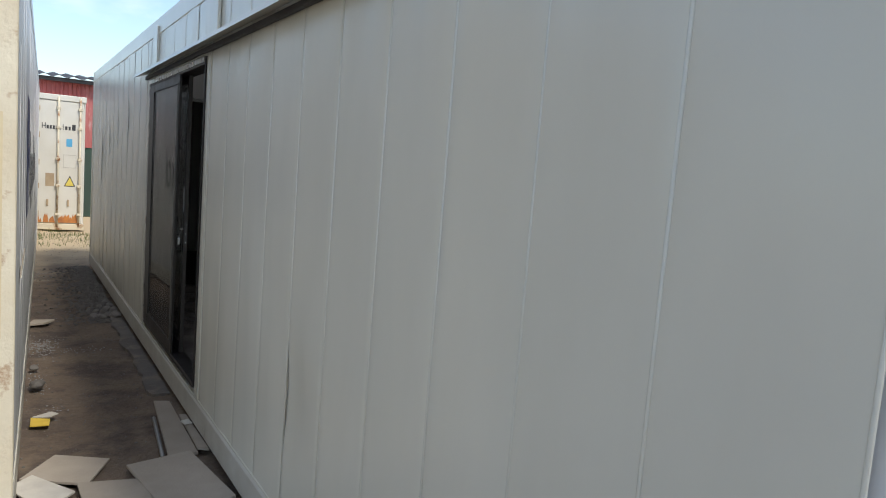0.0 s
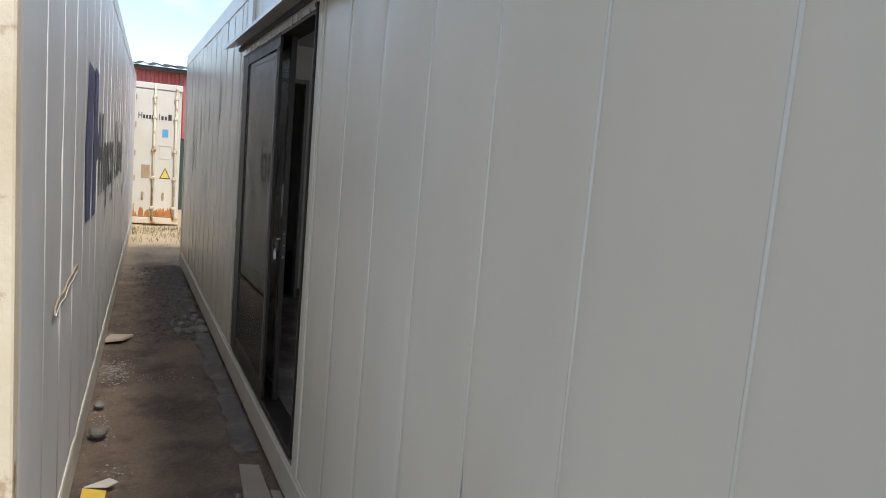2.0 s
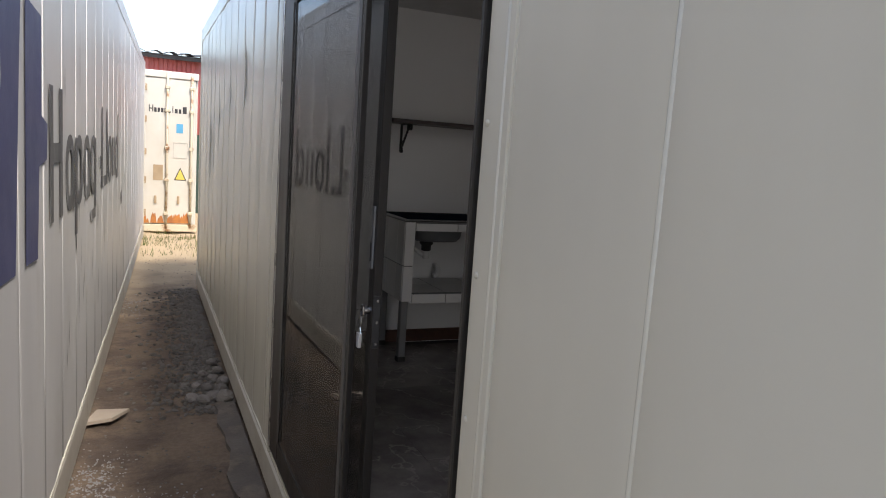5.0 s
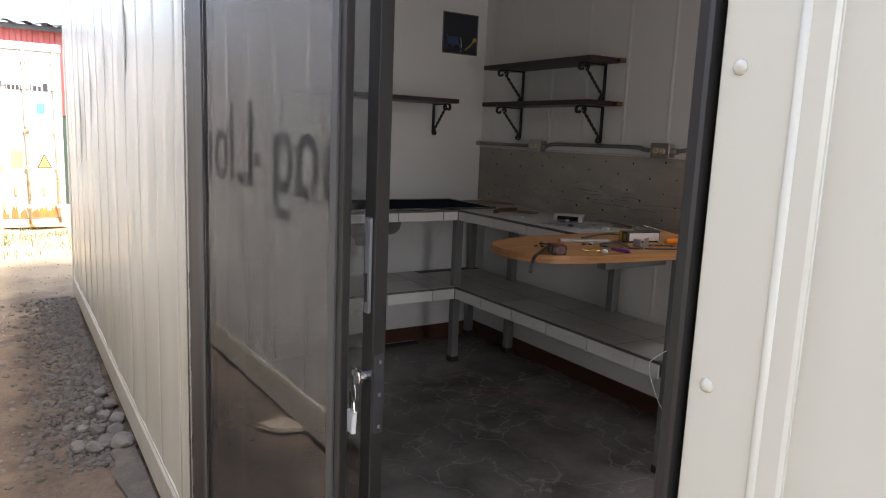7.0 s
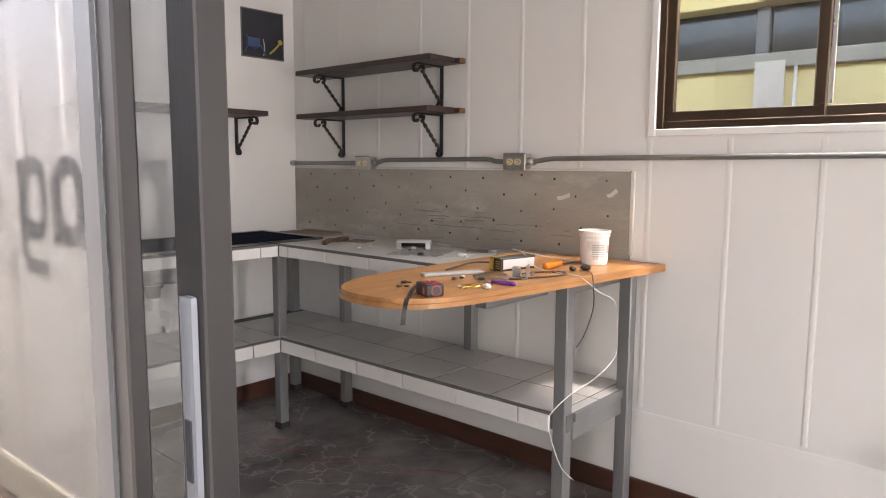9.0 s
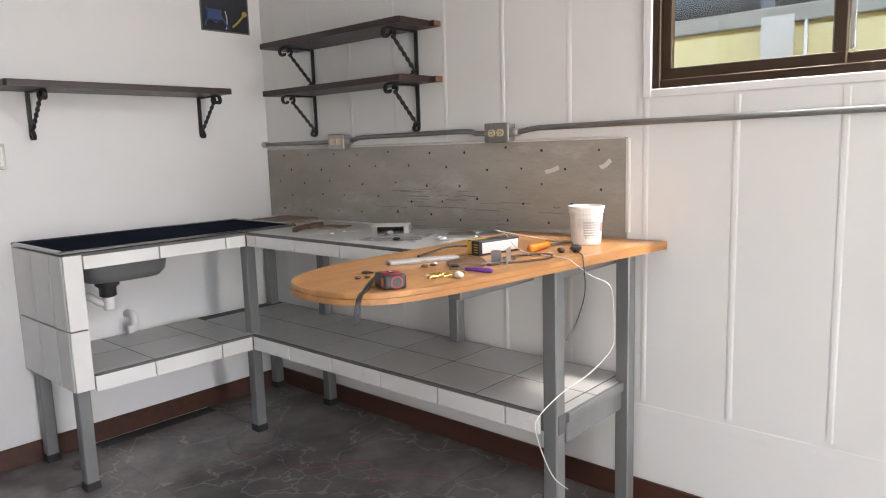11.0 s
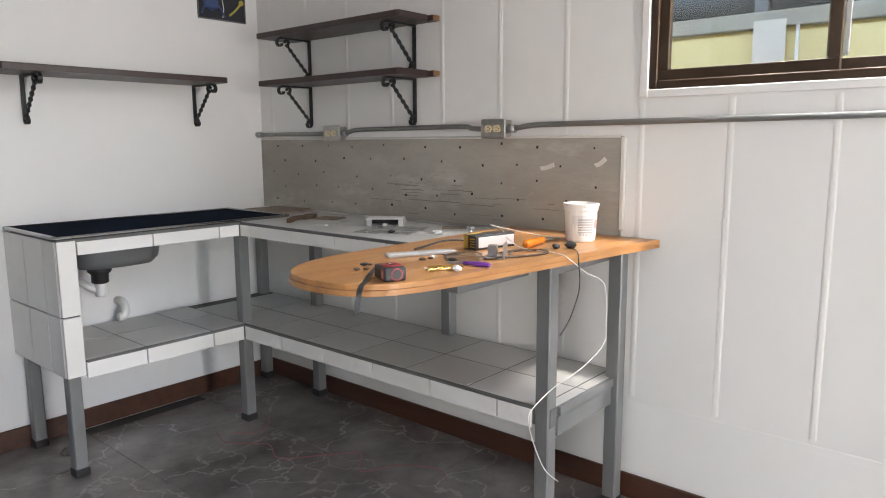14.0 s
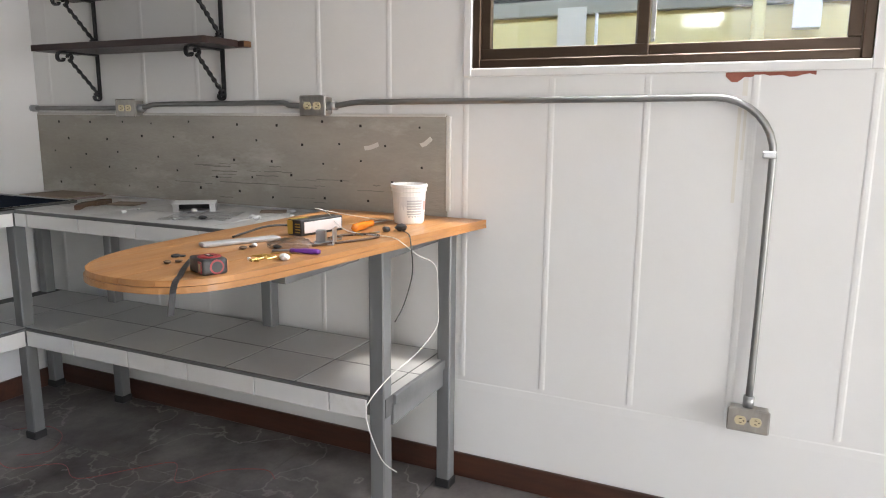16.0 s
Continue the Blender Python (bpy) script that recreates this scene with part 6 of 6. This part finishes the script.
cable("white_cable", [(3.16, 6.075, Z), (3.12, 6.15, BZ + 0.012), (3.08, 6.27, BZ + 0.030), (2.96, 6.25, BZ + 0.055), (2.90, 6.16, BZ + 0.052), (2.88, 6.11, BZ + 0.020), (2.87, 6.05, Z), (2.86, 5.95, Z), (2.84, 5.893, Z - 0.001), (2.845, 5.868, BZ - 0.012), (2.917, 5.858, 1.141), (3.010, 5.858, 1.105), (3.047, 5.858, 1.060), (3.056, 5.858, 0.95), (3.045, 5.858, 0.890), (2.912, 5.858, 0.847), (2.749, 5.858, 0.829), (2.631, 5.858, 0.798), (2.608, 5.858, 0.764), (2.645, 5.858, 0.677), (2.700, 5.858, 0.59), (2.776, 5.858, 0.525)], 0.0016, "cable_white", "thin white cable hanging from the board down past the bench leg")
cable("black_cable", [(2.975, 5.945, Z), (2.93, 5.905, Z + 0.003), (2.90, 5.878, Z - 0.003), (2.875, 5.860, 1.165), (2.862, 5.849, 1.13), (2.854, 5.849, 1.084), (2.807, 5.849, 1.019), (2.755, 5.849, 0.983)], 0.0019, "black_plastic", "black cable hanging over the edge of the board")
cable("black_cable", [(2.64, 6.31, Z), (2.70, 6.30, BZ + 0.012), (2.76, 6.285, BZ + 0.02), (2.84, 6.26, BZ + 0.015), (2.92, 6.16, Z)], 0.0035, "black_plastic", "black cable lying behind the carton")
cable("black_cable", [(2.63, 6.03, Z), (2.72, 5.985, Z), (2.80, 5.955, Z), (2.855, 5.955, Z), (2.87, 6.0, Z), (2.82, 6.05, Z), (2.75, 6.06, Z)], 0.0035, "brown_tool", "dark cable loop lying on the board")
lump("plug", (2.985, 5.955, BZ), 0.019, "black_plastic", "black moulded plug on the pine board", "plug", 0.6, 31)
lump("plug", (2.950, 5.985, BZ), 0.014, "black_plastic", "black moulded plug on the pine board", "plug", 0.6, 32)

# ---- things on the tiled top ----
TZ = TOP
wb = thing("white_carton", (3.12, 6.90, TZ), "open white flat carton on the tiled bench", "carton")
WM = Matrix.Translation((3.165, 6.953, TZ)) @ Matrix.Rotation(radians(-51), 4, "Z")
HL = 0.078
part("tray", turned(box(-HL, HL, -0.045, 0.05, 0.0, 0.003, 0.0005), WM), "white_card", wb)
part("top", turned(box(-HL, HL, -0.045, 0.05, 0.032, 0.035, 0.0005), WM), "white_card", wb)
part("back", turned(box(-HL, HL, 0.047, 0.05, 0.003, 0.032), WM), "white_card", wb)
for side in (-1, 1):
    part("end", turned(box(side * HL - 0.0015, side * HL + 0.0015, -0.045, 0.05, 0.003, 0.032), WM), "label_grey" if side > 0 else "white_card", wb)
    part("ear", turned(box(side * (HL - 0.012) - 0.011, side * (HL - 0.012) + 0.011, -0.052, -0.049, 0.002, 0.030, 0.0005, turn=side * 25), WM), "white_card", wb, "folded side flap")
# black sheet takes the place of the shade within the carton
part("inside", turned(box(-HL + 0.004, HL - 0.004, 0.02, 0.024, 0.004, 0.031), WM), "black_plastic", wb, "black sheet as shade inside")
part("flap", turned(box(-HL - 0.004, HL, -0.068, -0.045, 0.031, 0.0335, 0.0005), WM), "white_card", wb, "open front flap")
pliers = thing("pliers", (3.084, 7.408, TZ), "old rusty brown pliers lying on the tiled bench", "pliers")
part("jaw", strip(smooth_path([(2.945, 7.343, TZ + 0.010), (3.014, 7.388, TZ + 0.013), (3.084, 7.408, TZ + 0.012)], 4), (0, 0, 1), 0.018, 0.020), "brown_tool", pliers)
part("pivot", lathe((3.084, 7.408, TZ), [(0.016, 0.001), (0.017, 0.012), (0.014, 0.020), (0.0, 0.021)], 12), "brown_tool", pliers)
part("handle", strip(smooth_path([(3.084, 7.408, TZ + 0.012), (3.131, 7.439, TZ + 0.012), (3.177, 7.43, TZ + 0.011)], 4), (0, 0, 1), 0.016, 0.014), "brown_tool", pliers)
part("handle", strip(smooth_path([(3.084, 7.408, TZ + 0.010), (3.111, 7.389, TZ + 0.010), (3.147, 7.400, TZ + 0.009)], 4), (0, 0, 1), 0.016, 0.014), "brown_tool", pliers)
single("tile_scrap", box(3.127, 3.227, 7.280, 7.400, TZ, TZ + 0.006, 0.001, turn=20), "tile_brown", "brown broken tile piece on the tiled bench", "tile piece")
single("sandpaper", box(3.231, 3.321, 6.615, 6.715, TZ, TZ + 0.003, 0.001, turn=35), "tile_brown", "brown sandpaper square on the tiled bench", "sandpaper")
single("tile_offcut", box(3.11, 3.345, 7.66, 7.96, TZ, TZ + 0.008, 0.002, turn=3), "board_pink", "pinkish grey tile offcut by the cement board", "tile piece")
single("tile_offcut", box(3.12, 3.34, 7.67, 7.94, TZ + 0.0081, TZ + 0.016, 0.002, turn=1), "tile_brown", "brown tile offcut lying on another", "tile piece")
for i, (x, y, r) in enumerate(((3.118, 6.916, 0.013), (3.068, 6.574, 0.015), (3.096, 6.620, 0.012), (3.272, 6.568, 0.012), (2.968, 7.120, 0.009), (2.926, 6.824, 0.006), (3.066, 7.150, 0.006), (3.199, 6.520, 0.008))):
    lump("white_scrap", (x, y, TZ), r, "white_card", "small white plastic scrap on the tiled bench", "scrap", 0.6, 40 + i, "bench scraps")
lump("dark_scrap", (2.99, 6.754, TZ), 0.015, "black_plastic", "black curled scrap on the tiled bench", "scrap", 0.4, 51)
bm = bmesh.new()
bmesh.ops.create_grid(bm, x_segments=10, y_segments=10, size=0.12)
for v in bm.verts:
    v.co.z = 0.004 + 0.012 * abs(noise.noise(v.co * 22))
single("plastic_wrap", turned(bm, Matrix.Translation((3.029, 6.786, TZ)) @ Matrix.Rotation(0.4, 4, "Z")), "clear_plastic", "clear crumpled plastic wrap on the tiled bench", "wrap")

# ---- thin wires on the floor ----
FZ = LOW + 0.003
cable("red_wire", [(2.70, 7.62, FZ), (2.64, 7.45, FZ), (2.75, 7.30, FZ), (2.70, 7.15, FZ), (2.85, 7.02, FZ), (2.95, 6.92, FZ), (2.84, 6.80, FZ), (2.98, 6.72, FZ), (3.06, 6.58, FZ), (3.02, 6.50, FZ)], 0.0014, "cable_red", "thin tangled red wire lying on the floor")
cable("red_wire", [(2.86, 7.75, FZ), (2.95, 7.66, FZ), (2.92, 7.52, FZ), (2.80, 7.44, FZ), (2.72, 7.52, FZ)], 0.0014, "cable_red", "thin tangled red wire lying on the floor")
lump("floor_scrap", (2.14, 7.86, LOW), 0.035, "clear_plastic", "clear plastic scrap on the floor under the sink", "scrap", 0.4, 61)

LAYOUT[0] = Matrix.Identity(4)

# ---- lane: rubbish, stones, grass ----
random.seed(2)


def flat_piece(name, pts, z, thick, mat, label, category, group="", tilt=0.0):
    cx = sum(p[0] for p in pts) / len(pts)
    bm = slab_of([(x + random.uniform(-.004, .004), y + random.uniform(-.004, .004)) for x, y in pts], z, z + thick)
    for v in bm.verts:
        v.co.z += (v.co.x - cx) * tilt
    return single(name, bm, mat, label, category, group=group)


cg = "board offcuts"
flat_piece("board_offcut", [(0.84, 5.02), (0.945, 4.99), (0.925, 4.02), (0.76, 4.03)], 0.015, 0.014, "card", "grey brown board strip lying along the wall", "board", cg)
flat_piece("board_offcut", [(0.53, 3.96), (0.88, 4.02), (0.97, 3.36), (0.64, 3.25)], 0.030, 0.014, "card", "broad grey brown board sheet lying on dirt", "board", cg, 0.03)
flat_piece("board_offcut", [(0.02, 3.98), (0.20, 4.27), (0.47, 4.14), (0.33, 3.83)], 0.012, 0.012, "card", "torn brown cardboard sheet lying on dirt", "cardboard", cg, -0.04)
flat_piece("board_offcut", [(0.28, 3.83), (0.57, 3.77), (0.62, 3.30), (0.30, 3.30)], 0.022, 0.012, "card", "brown cardboard sheet lying on dirt", "cardboard", cg)
flat_piece("board_offcut", [(-0.03, 3.88), (0.08, 4.00), (0.26, 3.72), (0.12, 3.55)], 0.03, 0.010, "paper", "pale board scrap lying on dirt", "cardboard", cg)
flat_piece("board_offcut", [(0.94, 4.66), (0.985, 4.64), (0.985, 4.02), (0.93, 4.05)], 0.030, 0.012, "card", "narrow brown board strip against the wall", "board", cg)
flat_piece("board_offcut", [(0.12, 7.62), (0.18, 7.82), (0.36, 7.80), (0.27, 7.66)], 0.012, 0.02, "card", "flat grey brown slab on the dirt", "slab", cg)
flat_piece("yellow_scrap", [(0.085, 4.80), (0.095, 4.95), (0.20, 4.90), (0.195, 4.79)], 0.012, 0.006, "yellow_card", "torn yellow card on the dirt", "card")
flat_piece("paper_scrap", [(0.10, 4.96), (0.21, 5.03), (0.25, 4.98), (0.20, 4.93)], 0.016, 0.006, "paper", "dirty crumpled paper on the dirt", "paper")
single("steel_tube", tube([(0.785, 4.66, 0.035), (0.73, 4.02, 0.032)], 0.012, 10), "conduit", "short galvanised steel tube on the boards", "tube", True)
flat_piece("paper_scrap", [(0.92, 4.50), (0.97, 4.52), (0.985, 4.44), (0.93, 4.43)], 0.05, 0.005, "paper", "crumpled paper beside the boards", "paper")
lump("stone", (0.15, 5.62, 0.0), 0.05, "stone", "grey brown stone on the dirt", "stone", 0.7, 71, "stones")
lump("stone", (0.14, 6.1, 0.0), 0.035, "stone", "grey brown stone on the dirt", "stone", 0.7, 72, "stones")

big = [(0.93, 7.88, .06), (0.86, 7.93, .05), (0.80, 7.90, .045), (0.73, 7.95, .045), (0.92, 8.05, .05), (0.84, 8.10, .04), (0.95, 8.25, .045), (0.77, 8.16, .035), (0.89, 8.33, .04), (0.94, 8.5, .04), (0.70, 8.22, .03), (0.83, 8.45, .035), (0.92, 8.75, .04)]
for i, (x, y, r) in enumerate(big):
    lump("stone", (x, y, ground_height(x, y) - 0.006), r, "stone", "grey brown stone beside the workshop wall", "stone", 0.75, 80 + i, "stones")


def pebbles(name, spots, mat, label):
    """Many small stones, more than one could count, in one mesh."""
    t_ = (1 + 5 ** 0.5) / 2
    ico = [(-1, t_, 0), (1, t_, 0), (-1, -t_, 0), (1, -t_, 0), (0, -1, t_), (0, 1, t_), (0, -1, -t_), (0, 1, -t_), (t_, 0, -1), (t_, 0, 1), (-t_, 0, -1), (-t_, 0, 1)]
    tri = [(0, 11, 5), (0, 5, 1), (0, 1, 7), (0, 7, 10), (0, 10, 11), (1, 5, 9), (5, 11, 4), (11, 10, 2), (10, 7, 6), (7, 1, 8), (3, 9, 4), (3, 4, 2), (3, 2, 6), (3, 6, 8), (3, 8, 9), (4, 9, 5), (2, 4, 11), (6, 2, 10), (8, 6, 7), (9, 8, 1)]
    vs, fs = [], []
    for x, y, r in spots:
        b = len(vs)
        sx, sy, sz = (random.uniform(0.45, 1.15) * r / 2.3 for _ in range(3))
        z = ground_height(x, y) + sz * 0.5
        a = random.uniform(0, 6.28)
        for vx, vy, vz in ico:
            k_ = random.uniform(0.8, 1.2)
            px, py = vx * sx * k_, vy * sy * k_
            vs.append((x + px * math.cos(a) - py * math.sin(a), y + px * math.sin(a) + py * math.cos(a), z + vz * sz * 0.7 * k_))
        fs += [(b + p, b + q, b + r_) for p, q, r_ in tri]
    m_ = bpy.data.meshes.new(name)
    m_.from_pydata(vs, [], fs)
    m_.materials.append(M[mat])
    return tagged(new(name, m_), label, "stones", "", "stuff")


def lane_left(y):
    return 0.11 + 0.036 * (y - 8) + 0.02


spots = []
for i in range(2600):
    y = random.uniform(7.7, 11.6)
    x = 0.98 - abs(random.gauss(0, 0.17 + 0.02 * (11.6 - y)))
    if x > lane_left(y):
        spots.append((x, y, random.uniform(0.008, 0.034)))
for i in range(1300):
    y = random.uniform(3.2, 16)
    x = random.uniform(lane_left(y), 0.98 if y < 11.6 else 2.2)
    spots.append((x, y, random.uniform(0.004, 0.013)))
pebbles("gravel", spots, "stone", "scattered grey brown gravel along the lane")
spots = []
for cx, cy, sx, sy, n_ in ((0.20, 6.9, 0.07, 0.16, 260), (0.24, 7.1, 0.06, 0.1, 90), (0.33, 10.9, 0.08, 0.25, 160), (0.16, 5.85, 0.04, 0.15, 60), (0.45, 6.72, 0.12, 0.05, 60), (0.22, 5.2, 0.05, 0.07, 20)):
    spots += [(max(random.gauss(cx, sx), lane_left(cy)), random.gauss(cy, sy), random.uniform(0.004, 0.011)) for _ in range(n_)]
pebbles("broken_chips", spots, "chips", "pale broken chips scattered on the dirt")

vs, fs = [], []
for i in range(2600):
    x, y = random.uniform(0.2, 2.6), random.uniform(13.9, 16.5)
    if random.random() > 0.25 + 0.75 * (y - 13.9) / 2.6 or noise.noise(Vector((x * 2, y * 2, 0))) < -0.15:
        continue
    a, h = random.uniform(0, 6.28), random.uniform(0.03, 0.09)
    c, s_ = math.cos(a) * 0.006, math.sin(a) * 0.006
    b = len(vs)
    vs += [(x - c, y - s_, -0.01), (x + c, y + s_, -0.01), (x + random.uniform(-.03, .03), y + random.uniform(-.03, .03), h)]
    fs.append((b, b + 1, b + 2))
me = bpy.data.meshes.new("grass")
me.from_pydata(vs, [], fs)
me.materials.append(M["grass"])
tagged(new("grass", me), "short patchy green grass before the far container", "grass", "", "stuff")

# ---- floor tiles of the workshop, last ----
floor = bpy.data.objects["floor"]
BASE[floor] = Vector((0, 0, 0))
proto = None
for j in range(-1, 14):
    for i in range(4):
        x0, y0 = 1.072 + i * 0.6, 0.3 + j * 0.6 + (0.3 if i % 2 else 0) - 0.6
        x1, y1 = min(x0 + 0.598, XI - 0.004), min(y0 + 0.598, 11.5)
        y0 = max(y0, Y0 + 0.08)
        if y1 - y0 < 0.05 or x1 - x0 < 0.02:
            continue
        part("tile", box(x0, x1, y0, y1, ZF - 0.0055, ZF, 0.0012), "floor_tile", floor)
